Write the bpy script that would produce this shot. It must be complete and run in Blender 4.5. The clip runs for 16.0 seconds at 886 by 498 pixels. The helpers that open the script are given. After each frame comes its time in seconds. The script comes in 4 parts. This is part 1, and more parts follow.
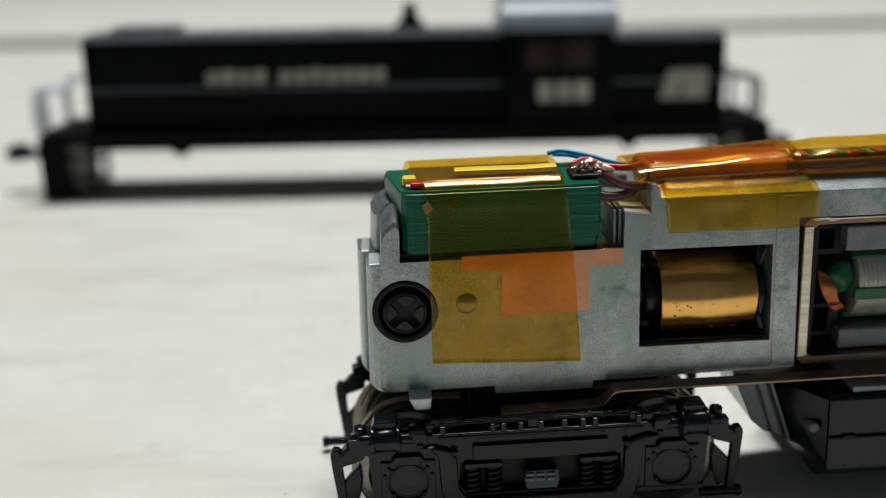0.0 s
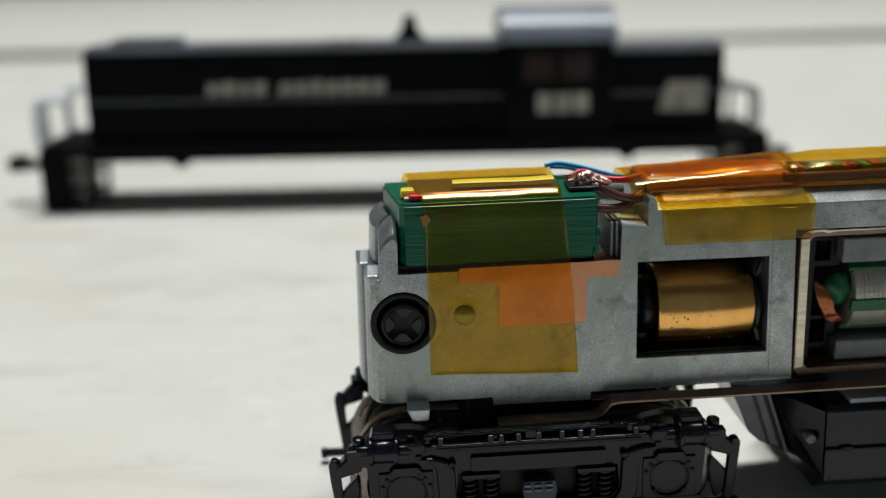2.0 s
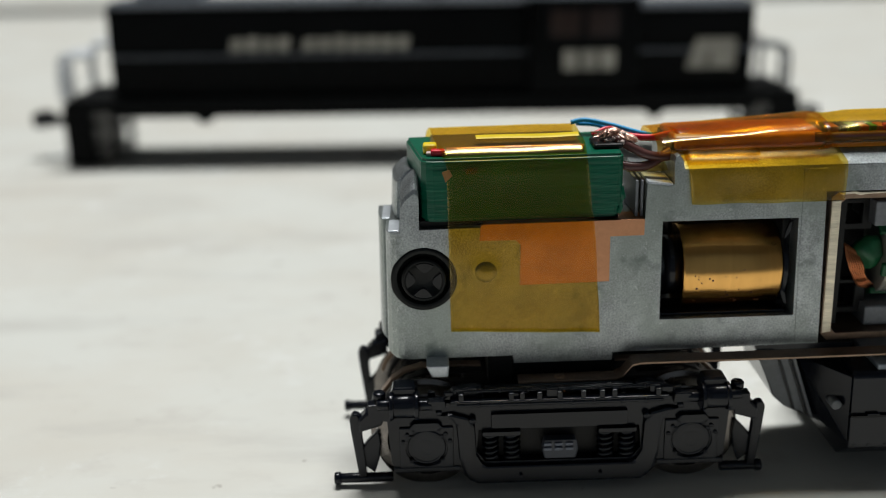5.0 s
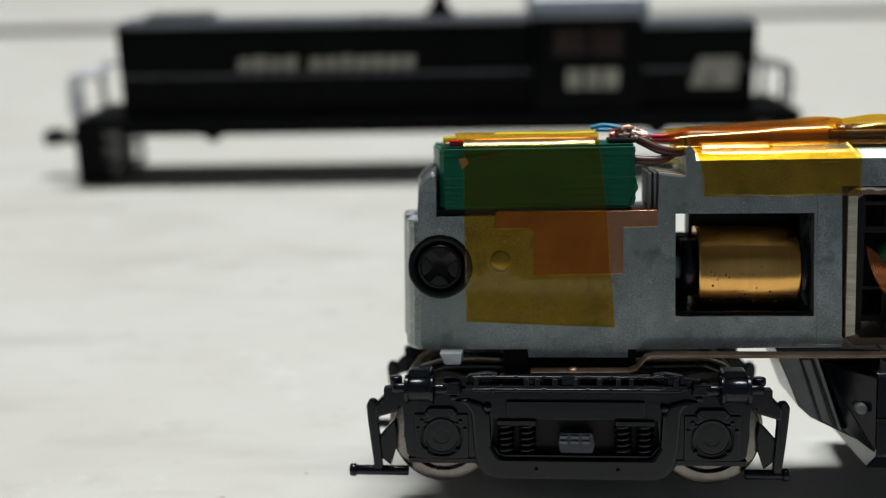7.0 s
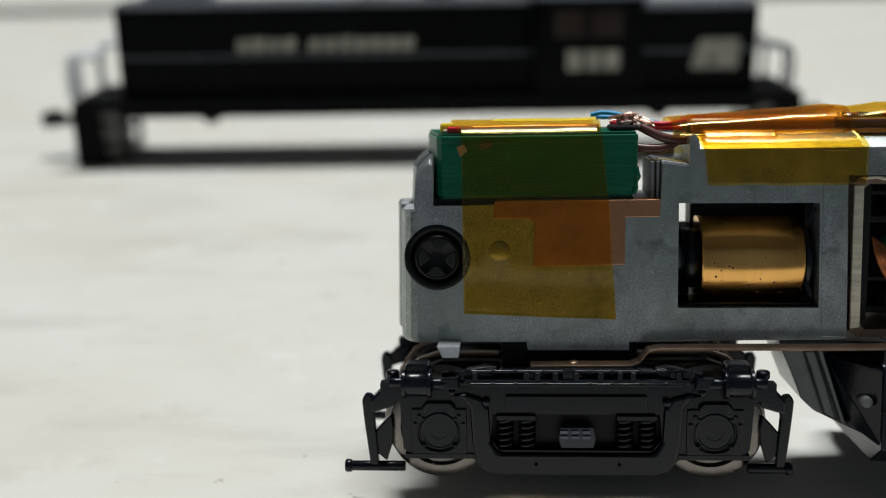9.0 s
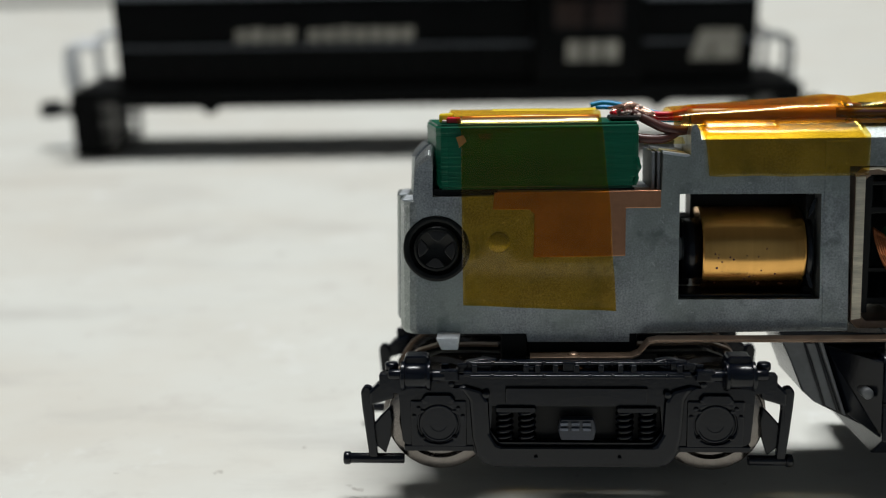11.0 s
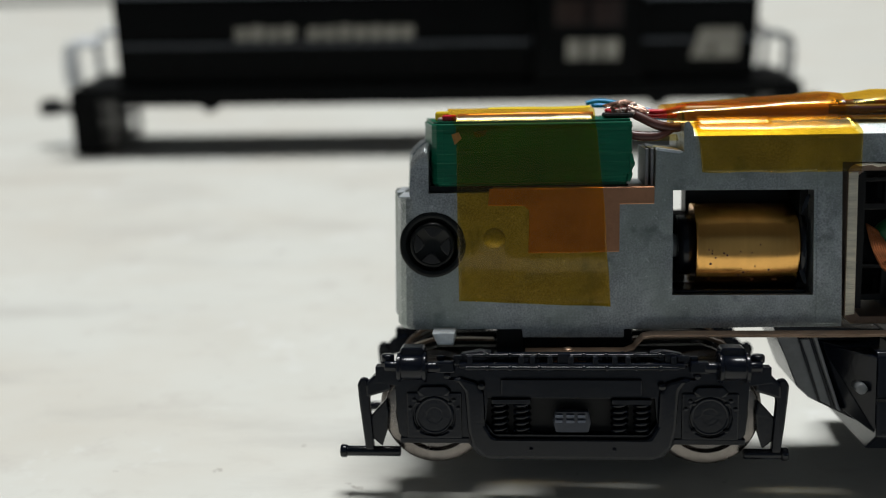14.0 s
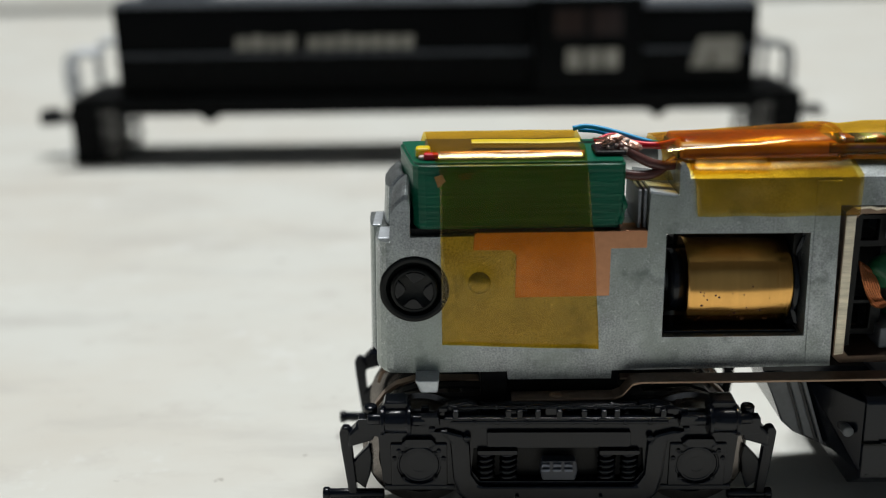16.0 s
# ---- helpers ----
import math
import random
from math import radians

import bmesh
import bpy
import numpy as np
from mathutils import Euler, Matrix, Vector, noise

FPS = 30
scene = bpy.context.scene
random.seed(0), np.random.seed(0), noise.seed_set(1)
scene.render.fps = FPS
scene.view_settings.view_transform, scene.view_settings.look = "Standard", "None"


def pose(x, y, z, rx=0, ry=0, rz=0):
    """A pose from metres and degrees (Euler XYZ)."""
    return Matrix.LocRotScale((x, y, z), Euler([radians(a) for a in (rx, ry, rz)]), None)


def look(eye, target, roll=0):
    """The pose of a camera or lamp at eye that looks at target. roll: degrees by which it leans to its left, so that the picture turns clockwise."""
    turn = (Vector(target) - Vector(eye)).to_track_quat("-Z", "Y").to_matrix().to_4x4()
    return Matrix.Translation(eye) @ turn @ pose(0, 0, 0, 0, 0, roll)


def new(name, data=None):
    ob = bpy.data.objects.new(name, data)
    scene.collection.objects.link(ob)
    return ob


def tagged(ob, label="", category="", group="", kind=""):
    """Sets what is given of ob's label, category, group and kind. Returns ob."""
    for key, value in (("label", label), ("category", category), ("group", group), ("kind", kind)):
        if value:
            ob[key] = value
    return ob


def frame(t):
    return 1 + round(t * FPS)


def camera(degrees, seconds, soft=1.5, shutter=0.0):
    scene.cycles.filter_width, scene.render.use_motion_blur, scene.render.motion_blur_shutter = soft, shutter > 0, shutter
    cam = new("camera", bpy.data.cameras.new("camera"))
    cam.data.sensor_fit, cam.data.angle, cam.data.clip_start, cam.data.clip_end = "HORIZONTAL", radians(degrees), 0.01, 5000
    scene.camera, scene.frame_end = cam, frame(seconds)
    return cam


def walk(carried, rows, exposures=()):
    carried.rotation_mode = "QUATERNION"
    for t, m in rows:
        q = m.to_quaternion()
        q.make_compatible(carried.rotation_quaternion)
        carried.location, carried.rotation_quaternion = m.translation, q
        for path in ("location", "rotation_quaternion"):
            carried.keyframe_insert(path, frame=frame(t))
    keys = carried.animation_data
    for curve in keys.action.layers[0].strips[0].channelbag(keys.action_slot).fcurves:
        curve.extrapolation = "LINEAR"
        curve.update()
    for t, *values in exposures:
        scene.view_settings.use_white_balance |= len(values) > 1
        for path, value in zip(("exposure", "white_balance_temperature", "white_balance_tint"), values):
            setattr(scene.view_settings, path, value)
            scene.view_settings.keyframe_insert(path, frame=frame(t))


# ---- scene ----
# All sizes below are in millimetres unless a line says otherwise; MM turns them into metres.
from mathutils.geometry import tessellate_polygon

MM = 0.001


def at_mm(x, y, z, rx=0, ry=0, rz=0):
    return pose(x * MM, y * MM, z * MM, rx, ry, rz)


# ---- camera: seconds, place, turn ----
cam = camera(46.0, 16.0, soft=1.1)
cam.data.dof.use_dof = True
cam.data.dof.focus_distance = 0.0655
cam.data.dof.aperture_fstop = 26.0
CAMERA_ROWS = [
    (0, -1.915, -59.515, 36.853, 73.508, 0.842, -1.636),
    (0.5, -1.739, -59.801, 37.206, 73.596, 0.797, -1.680),
    (1, -1.957, -59.636, 36.838, 73.976, 0.828, -1.737),
    (1.5, -1.785, -59.828, 36.834, 74.196, 0.805, -1.604),
    (2, -1.751, -59.810, 37.027, 74.088, 0.847, -1.601),
    (2.5, -1.850, -59.672, 37.113, 73.962, 0.860, -1.644),
    (3, -1.966, -59.794, 36.787, 74.257, 0.778, -1.668),
    (3.5, -1.935, -59.468, 36.961, 73.731, 0.796, -1.676),
    (4, -1.954, -59.150, 36.637, 72.456, 0.787, -1.050),
    (4.2, -1.919, -59.039, 36.554, 71.873, 0.783, -0.831),
    (6.5, -0.713, -60.273, 37.054, 71.941, 0.891, 0.414),
    (7, -0.786, -60.618, 37.077, 72.826, 0.907, 0.361),
    (7.5, -0.963, -60.426, 36.969, 73.160, 0.803, 0.349),
    (8, -0.849, -60.333, 36.981, 72.654, 0.887, 0.334),
    (8.5, -0.856, -60.137, 36.841, 72.168, 0.886, 0.328),
    (9, -0.707, -60.245, 36.975, 71.849, 0.891, 0.376),
    (11.5, -0.720, -60.048, 37.018, 71.249, 0.847, 0.340),
    (12, -0.727, -59.998, 36.886, 71.176, 0.833, 0.353),
    (12.5, -0.744, -60.024, 36.918, 71.133, 0.794, 0.353),
    (13, -0.656, -59.942, 37.017, 70.973, 0.869, 0.369),
    (13.5, -0.718, -60.131, 36.974, 71.126, 0.831, 0.342),
    (14, -0.748, -60.048, 36.913, 71.274, 0.789, 0.340),
    (14.5, -0.727, -60.020, 36.900, 71.310, 0.833, 0.341),
    (15, -0.709, -60.012, 36.908, 71.339, 0.880, 0.339),
    (15.5, -0.722, -60.126, 36.890, 71.443, 0.885, 0.322),
    (16, -0.956, -59.955, 36.801, 71.816, 0.793, 0.271),
]
walk(cam, [(t, at_mm(*r)) for t, *r in CAMERA_ROWS], [(0, 0.0), (16, 0.0)])

# ---- light ----
world = bpy.data.worlds.new("world")
scene.world = world
world.use_nodes = True
world.node_tree.nodes["Background"].inputs["Color"].default_value = (0.8, 0.9, 1.0, 1)
world.node_tree.nodes["Background"].inputs["Strength"].default_value = 0.05
lamp_data = bpy.data.lights.new("ceiling_lamp", "AREA")
lamp_data.shape, lamp_data.size, lamp_data.size_y = "RECTANGLE", 0.75, 0.34
lamp_data.energy, lamp_data.color = 27.0, (0.97, 0.99, 0.98)
new("ceiling_lamp", lamp_data).matrix_world = look((0.02, 0.40, 1.5), (0.02, 0.05, 0.0))


# ---- materials ----
def nodes_of(name):
    m = bpy.data.materials.new(name)
    m.use_nodes = True
    t = m.node_tree
    return m, t, t.nodes, t.links, t.nodes["Principled BSDF"]


def mat(name, color, rough=0.5, metal=0.0, vary=0.25, scale=900.0, bump=0.02, bump_scale=2500.0, stretch=(1, 1, 1), coat=0.0, dark=None, spec=0.5, grain=0.35):
    """A surface with stains at one scale and grain at a finer one; scales are per metre, bump in millimetres."""
    m, t, n, l, b = nodes_of(name)
    co = n.new("ShaderNodeTexCoord")
    mp = n.new("ShaderNodeMapping")
    mp.inputs["Scale"].default_value = stretch
    l.new(co.outputs["Object"], mp.inputs["Vector"])
    big = n.new("ShaderNodeTexNoise")
    big.inputs["Scale"].default_value, big.inputs["Detail"].default_value, big.inputs["Roughness"].default_value = scale * 0.35, 6, 0.62
    fine = n.new("ShaderNodeTexNoise")
    fine.inputs["Scale"].default_value, fine.inputs["Detail"].default_value = bump_scale, 4
    l.new(mp.outputs["Vector"], big.inputs["Vector"])
    l.new(mp.outputs["Vector"], fine.inputs["Vector"])
    ramp = n.new("ShaderNodeValToRGB")
    ramp.color_ramp.elements[0].position, ramp.color_ramp.elements[1].position = 0.3, 0.7
    low = dark or tuple(c * (1 - vary) for c in color)
    high = tuple(min(1, c * (1 + vary * 0.6)) for c in color)
    ramp.color_ramp.elements[0].color, ramp.color_ramp.elements[1].color = (*low, 1), (*high, 1)
    mix = n.new("ShaderNodeMath")
    mix.operation = "MULTIPLY_ADD"
    mix.inputs[1].default_value, mix.inputs[2].default_value = grain, 0.5 - grain / 2
    l.new(fine.outputs["Fac"], mix.inputs[0])
    add = n.new("ShaderNodeMath")
    add.operation = "MULTIPLY_ADD"
    add.inputs[1].default_value = 1.0
    l.new(big.outputs["Fac"], add.inputs[0])
    sub = n.new("ShaderNodeMath")
    sub.operation = "SUBTRACT"
    sub.inputs[1].default_value = 0.5
    l.new(mix.outputs[0], sub.inputs[0])
    l.new(sub.outputs[0], add.inputs[2])
    l.new(add.outputs[0], ramp.inputs["Fac"])
    l.new(ramp.outputs["Color"], b.inputs["Base Color"])
    rr = n.new("ShaderNodeMapRange")
    rr.inputs["To Min"].default_value, rr.inputs["To Max"].default_value = max(0.02, rough * 0.75), min(1, rough * 1.25)
    l.new(big.outputs["Fac"], rr.inputs["Value"])
    l.new(rr.outputs[0], b.inputs["Roughness"])
    b.inputs["Metallic"].default_value = metal
    b.inputs["Coat Weight"].default_value = coat
    b.inputs["Specular IOR Level"].default_value = spec
    if bump:
        bp = n.new("ShaderNodeBump")
        bp.inputs["Distance"].default_value, bp.inputs["Strength"].default_value = bump * MM, 0.8
        l.new(fine.outputs["Fac"], bp.inputs["Height"])
        l.new(bp.outputs[0], b.inputs["Normal"])
    return m


def tape_mat(name, tint, gloss=0.05, haze=0.02, haze_color=(0.75, 0.42, 0.03)):
    """Thin amber film: tinted see-through with a smooth, faintly creased gloss and a little milky scatter."""
    m, t, n, l, b = nodes_of(name)
    clear = n.new("ShaderNodeBsdfTransparent")
    co = n.new("ShaderNodeTexCoord")
    ns = n.new("ShaderNodeTexNoise")
    ns.inputs["Scale"].default_value, ns.inputs["Detail"].default_value = 420, 5
    l.new(co.outputs["Object"], ns.inputs["Vector"])
    ramp = n.new("ShaderNodeValToRGB")
    ramp.color_ramp.elements[0].position, ramp.color_ramp.elements[1].position = 0.35, 0.65
    ramp.color_ramp.elements[0].color = (*[c * 0.94 for c in tint], 1)
    ramp.color_ramp.elements[1].color = (*tint, 1)
    l.new(ns.outputs["Fac"], ramp.inputs["Fac"])
    l.new(ramp.outputs["Color"], clear.inputs["Color"])
    b.inputs["Base Color"].default_value = (*haze_color, 1)
    b.inputs["Roughness"].default_value = 0.3
    gl = n.new("ShaderNodeBsdfGlossy")
    gl.inputs["Roughness"].default_value = gloss
    gl.inputs["Color"].default_value = (1, 1, 1, 1)
    wr = n.new("ShaderNodeTexNoise")
    wr.inputs["Scale"].default_value, wr.inputs["Detail"].default_value = 330, 3
    l.new(co.outputs["Object"], wr.inputs["Vector"])
    bp = n.new("ShaderNodeBump")
    bp.inputs["Distance"].default_value, bp.inputs["Strength"].default_value = 0.12 * MM, 0.5
    l.new(wr.outputs["Fac"], bp.inputs["Height"])
    l.new(bp.outputs[0], gl.inputs["Normal"])
    l.new(bp.outputs[0], b.inputs["Normal"])
    first = n.new("ShaderNodeMixShader")
    first.inputs[0].default_value = haze
    l.new(clear.outputs[0], first.inputs[1])
    l.new(b.outputs[0], first.inputs[2])
    fr = n.new("ShaderNodeFresnel")
    fr.inputs["IOR"].default_value = 1.34
    l.new(bp.outputs[0], fr.inputs["Normal"])
    second = n.new("ShaderNodeMixShader")
    cap = n.new("ShaderNodeMath")
    cap.operation = "MINIMUM"
    cap.inputs[1].default_value = 0.13
    l.new(fr.outputs[0], cap.inputs[0])
    l.new(cap.outputs[0], second.inputs[0])
    l.new(first.outputs[0], second.inputs[1])
    l.new(gl.outputs[0], second.inputs[2])
    l.new(second.outputs[0], n["Material Output"].inputs["Surface"])
    return m


def table_mat():
    """Off-white laminate: broad warm clouds, drawn-out grey smears, pale scuffs and a few dark specks."""
    m, t, n, l, b = nodes_of("worn_laminate")
    co = n.new("ShaderNodeTexCoord")

    def cloud(scale, stretch, detail=6, rough=0.6, shift_by=0.0):
        mp = n.new("ShaderNodeMapping")
        mp.inputs["Scale"].default_value, mp.inputs["Location"].default_value = stretch, (shift_by, shift_by * 0.7, 0)
        mp.inputs["Rotation"].default_value = (0, 0, shift_by * 3)
        l.new(co.outputs["Object"], mp.inputs["Vector"])
        tx = n.new("ShaderNodeTexNoise")
        tx.inputs["Scale"].default_value, tx.inputs["Detail"].default_value, tx.inputs["Roughness"].default_value = scale, detail, rough
        l.new(mp.outputs["Vector"], tx.inputs["Vector"])
        return tx.outputs["Fac"]

    def blend(base, fac, lo, hi, color, strength):
        r = n.new("ShaderNodeMapRange")
        r.inputs["From Min"].default_value, r.inputs["From Max"].default_value, r.inputs["To Max"].default_value = lo, hi, strength
        l.new(fac, r.inputs["Value"])
        mx = n.new("ShaderNodeMixRGB")
        mx.inputs[2].default_value = (*color, 1)
        l.new(r.outputs[0], mx.inputs[0])
        if isinstance(base, tuple):
            mx.inputs[1].default_value = (*base, 1)
        else:
            l.new(base, mx.inputs[1])
        return mx.outputs[0]
    c = blend((0.70, 0.70, 0.655), cloud(45, (0.6, 1, 1)), 0.42, 0.68, (0.64, 0.60, 0.53), 0.75)
    c = blend(c, cloud(75, (0.35, 1.5, 1), 7, 0.65, 0.13), 0.54, 0.70, (0.47, 0.45, 0.42), 0.45)
    c = blend(c, cloud(110, (0.8, 1, 1), 6, 0.7, 0.31), 0.58, 0.72, (0.80, 0.81, 0.79), 0.8)
    c = blend(c, cloud(420, (1, 1, 1), 3, 0.5, 0.57), 0.70, 0.76, (0.25, 0.22, 0.19), 0.6)
    c = blend(c, cloud(300, (0.7, 1, 1), 5, 0.65, 0.83), 0.55, 0.72, (0.56, 0.53, 0.49), 0.5)
    l.new(c, b.inputs["Base Color"])
    rr = n.new("ShaderNodeMapRange")
    rr.inputs["To Min"].default_value, rr.inputs["To Max"].default_value = 0.35, 0.6
    l.new(cloud(90, (1, 1, 1)), rr.inputs["Value"])
    l.new(rr.outputs[0], b.inputs["Roughness"])
    bp = n.new("ShaderNodeBump")
    bp.inputs["Distance"].default_value, bp.inputs["Strength"].default_value = 0.02 * MM, 0.6
    l.new(cloud(900, (1, 1, 1), 4), bp.inputs["Height"])
    l.new(bp.outputs[0], b.inputs["Normal"])
    return m


def weathered(m):
    """Adds broad greenish-grey tarnish, small dark stains and pale rubbed flecks to a metal."""
    t = m.node_tree
    n, l = t.nodes, t.links
    b = n["Principled BSDF"]
    base = b.inputs["Base Color"].links[0].from_socket
    co = n.new("ShaderNodeTexCoord")
    for scale, lo, hi, color, amount in ((150, 0.45, 0.62, (0.24, 0.275, 0.25), 0.7), (520, 0.56, 0.70, (0.13, 0.155, 0.145), 0.7), (1700, 0.63, 0.72, (0.78, 0.80, 0.82), 0.5)):
        tx = n.new("ShaderNodeTexNoise")
        tx.inputs["Scale"].default_value, tx.inputs["Detail"].default_value, tx.inputs["Roughness"].default_value = scale, 5, 0.6
        l.new(co.outputs["Object"], tx.inputs["Vector"])
        r = n.new("ShaderNodeMapRange")
        r.inputs["From Min"].default_value, r.inputs["From Max"].default_value, r.inputs["To Max"].default_value = lo, hi, amount
        l.new(tx.outputs["Fac"], r.inputs["Value"])
        mx = n.new("ShaderNodeMixRGB")
        mx.inputs[2].default_value = (*color, 1)
        l.new(r.outputs[0], mx.inputs[0])
        l.new(base, mx.inputs[1])
        base = mx.outputs[0]
    l.new(base, b.inputs["Base Color"])
    return m


M_TABLE = table_mat()
M_DARK_ROOM = mat("dark_paint", (0.15, 0.165, 0.185), 0.8, 0, 0.1, 8, 0.1, 200)
M_BLUE_WALL = mat("pale_blue_wall_paint", (0.36, 0.425, 0.51), 0.8, 0, 0.06, 8, 0.1, 200)
M_ROOM = mat("wall_paint", (0.40, 0.39, 0.37), 0.8, 0, 0.06, 8, 0.1, 200)
M_CAST = weathered(mat("cast_zinc", (0.41, 0.435, 0.445), 0.34, 0.75, 0.42, 900, 0.014, 8000, grain=0.8))
M_BRIGHT = mat("filed_zinc", (0.70, 0.74, 0.78), 0.3, 0.4, 0.25, 1500, 0.02, 4000)
M_GREEN = mat("green_printed_plastic", (0.002, 0.115, 0.062), 0.3, 0, 0.3, 800, 0.06, 2600, stretch=(0.12, 0.12, 1.6), spec=0.3)
M_TAPE = tape_mat("amber_film", (1.0, 0.862, 0.40), 0.2, 0.007, (0.88, 0.55, 0.06))
M_TAPE_DEEP = tape_mat("orange_film", (0.985, 0.80, 0.40), 0.14, 0.05, (0.62, 0.27, 0.03))
M_COPPER = mat("copper_sheet", (0.50, 0.245, 0.135), 0.3, 1.0, 0.22, 350, 0.0, 3000)
M_BRASS = mat("turned_brass", (0.84, 0.46, 0.135), 0.2, 1.0, 0.12, 500, 0.012, 3800, stretch=(6, 0.05, 0.05))
M_BRONZE = mat("tarnished_bronze", (0.30, 0.21, 0.15), 0.38, 0.9, 0.35, 1200, 0.02, 4000)
M_WHEEL = mat("nickel_wheel", (0.22, 0.20, 0.185), 0.26, 0.95, 0.3, 900, 0.01, 3000)
M_BLACK = mat("black_moulded_plastic", (0.003, 0.0045, 0.009), 0.22, 0, 0.3, 900, 0.010, 3500, spec=0.36)
M_DULL = mat("dull_black_plastic", (0.008, 0.008, 0.008), 0.45, 0, 0.3, 900, 0.02, 3500, spec=0.25)
M_GREY = mat("grey_plastic", (0.17, 0.18, 0.19), 0.45, 0, 0.25, 900, 0.02, 3500)
# lighter blue-grey that paints the highlights on the centre box ribs
M_RIB = mat("highlight_blue_grey_plastic", (0.12, 0.14, 0.185), 0.3, 0, 0.3, 1500, 0.02, 3500)
M_BOX = mat("blue_black_plastic", (0.035, 0.042, 0.06), 0.35, 0, 0.25, 900, 0.02, 3500)
M_SCREW = mat("black_screw_steel", (0.004, 0.005, 0.005), 0.3, 0.0, 0.3, 1500, 0.02, 4000, spec=0.2)
M_SCREW_FACE = mat("dark_grey_screw_face", (0.012, 0.012, 0.013), 0.34, 0.0, 0.3, 1500, 0.02, 4000, spec=0.36)
M_LAMINATE = mat("pale_steel_edge", (0.74, 0.67, 0.53), 0.33, 1.0, 0.3, 1600, 0.03, 5000, stretch=(0.3, 0.3, 3))
M_STACK = mat("armature_steel", (0.52, 0.50, 0.45), 0.45, 0.6, 0.2, 1500, 0.02, 4000)
M_ENAMEL = mat("copper_winding", (0.62, 0.22, 0.09), 0.3, 0.8, 0.3, 1500, 0.01, 4000)
M_RESIN = mat("green_resin", (0.006, 0.10, 0.035), 0.4, 0, 0.3, 1500, 0.02, 2000)
M_MAGNET = mat("grey_magnet", (0.22, 0.23, 0.25), 0.5, 0.4, 0.25, 1500, 0.03, 4500)
M_SOLDER = mat("solder", (0.62, 0.50, 0.45), 0.62, 0.35, 0.4, 2500, 0.08, 3500)
M_RED = mat("red_insulation", (0.78, 0.015, 0.04), 0.35, 0, 0.1)
M_BLUE = mat("blue_insulation", (0.02, 0.40, 0.78), 0.35, 0, 0.1)
M_BROWN = mat("brown_insulation", (0.10, 0.035, 0.03), 0.35, 0, 0.15)
M_YELLOW = mat("yellow_insulation", (0.85, 0.62, 0.01), 0.4, 0, 0.1)
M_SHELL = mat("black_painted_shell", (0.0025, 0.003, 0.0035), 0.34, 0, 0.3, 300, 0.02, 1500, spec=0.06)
# shell black lightened and blued to paint the highlight on roofs and ledges
M_ROOF_LIT = mat("roof_highlight_black", (0.10, 0.112, 0.135), 0.45, 0, 0.3, 300, 0.02, 1500)
M_LETTER = mat("faded_white_lettering", (0.35, 0.335, 0.295), 0.6, 0, 0.3, 700)
M_RAIL = mat("pale_handrail", (0.80, 0.83, 0.88), 0.35, 0, 0.1)


# ---- mesh helpers ----
def part(name, bm, material, parent=None, label="", bevel=0.0, smooth=False, seg=2):
    """Links a bmesh in millimetres as one mesh object."""
    bmesh.ops.remove_doubles(bm, verts=bm.verts[:], dist=1e-5)
    bmesh.ops.recalc_face_normals(bm, faces=bm.faces[:])
    bmesh.ops.scale(bm, vec=(MM, MM, MM), verts=bm.verts[:])
    me = bpy.data.meshes.new(name)
    for f in bm.faces:
        f.smooth = smooth
    bm.to_mesh(me)
    bm.free()
    me.materials.append(material)
    ob = new(name, me)
    ob.parent = parent
    if label:
        ob["label"] = label
    if bevel:
        b = ob.modifiers.new("bevel", "BEVEL")
        b.width, b.segments, b.limit_method, b.angle_limit = bevel * MM, seg, "ANGLE", radians(32)
        b.use_clamp_overlap = True
    return ob


def thing(name, label, category, group=""):
    ob = new(name)
    ob.empty_display_size = 0.005
    return tagged(ob, label, category, group)


def box(bm, x0, x1, y0, y1, z0, z1, m=None):
    r = bmesh.ops.create_cube(bm, size=1.0)
    k = Matrix.Translation(((x0 + x1) / 2, (y0 + y1) / 2, (z0 + z1) / 2)) @ Matrix.Diagonal((x1 - x0, y1 - y0, z1 - z0, 1))
    bmesh.ops.transform(bm, matrix=(m @ k) if m else k, verts=r["verts"])
    return r["verts"]


def boxed(*dims):
    bm = bmesh.new()
    box(bm, *dims)
    return bm


def prism(bm, outer, y0, y1, holes=(), near_shift=None):
    """A flat outline in x and z, with holes, carried from y0 to y1. near_shift: (how a corner (x, z) moves by a share, over what depth)."""
    loops = [list(outer)] + [list(h) for h in holes]
    tris = tessellate_polygon([[Vector((x, z, 0)) for x, z in lp] for lp in loops])
    flat = [p for lp in loops for p in lp]
    levels = [(y0, 0.0), (y1, 0.0)]
    if near_shift:
        bend, deep = near_shift
        levels = [(y0 + deep * (1 - math.cos(a)), 1 - math.sin(a)) for a in (0, 0.4, 0.8, 1.2, math.pi / 2)] + [(y1, 0.0)]
    rings = []
    for y, s in levels:
        moved = [bend(x, z, s) for x, z in flat] if near_shift else flat
        rings.append([bm.verts.new((x, y, z)) for x, z in moved])
    for ring in (rings[0], rings[-1]):
        for t in tris:
            bm.faces.new([ring[i] for i in t])
    for a, b in zip(rings, rings[1:]):
        k = 0
        for lp in loops:
            for i in range(len(lp)):
                j = (i + 1) % len(lp)
                bm.faces.new((a[k + i], a[k + j], b[k + j], b[k + i]))
            k += len(lp)
    return bm


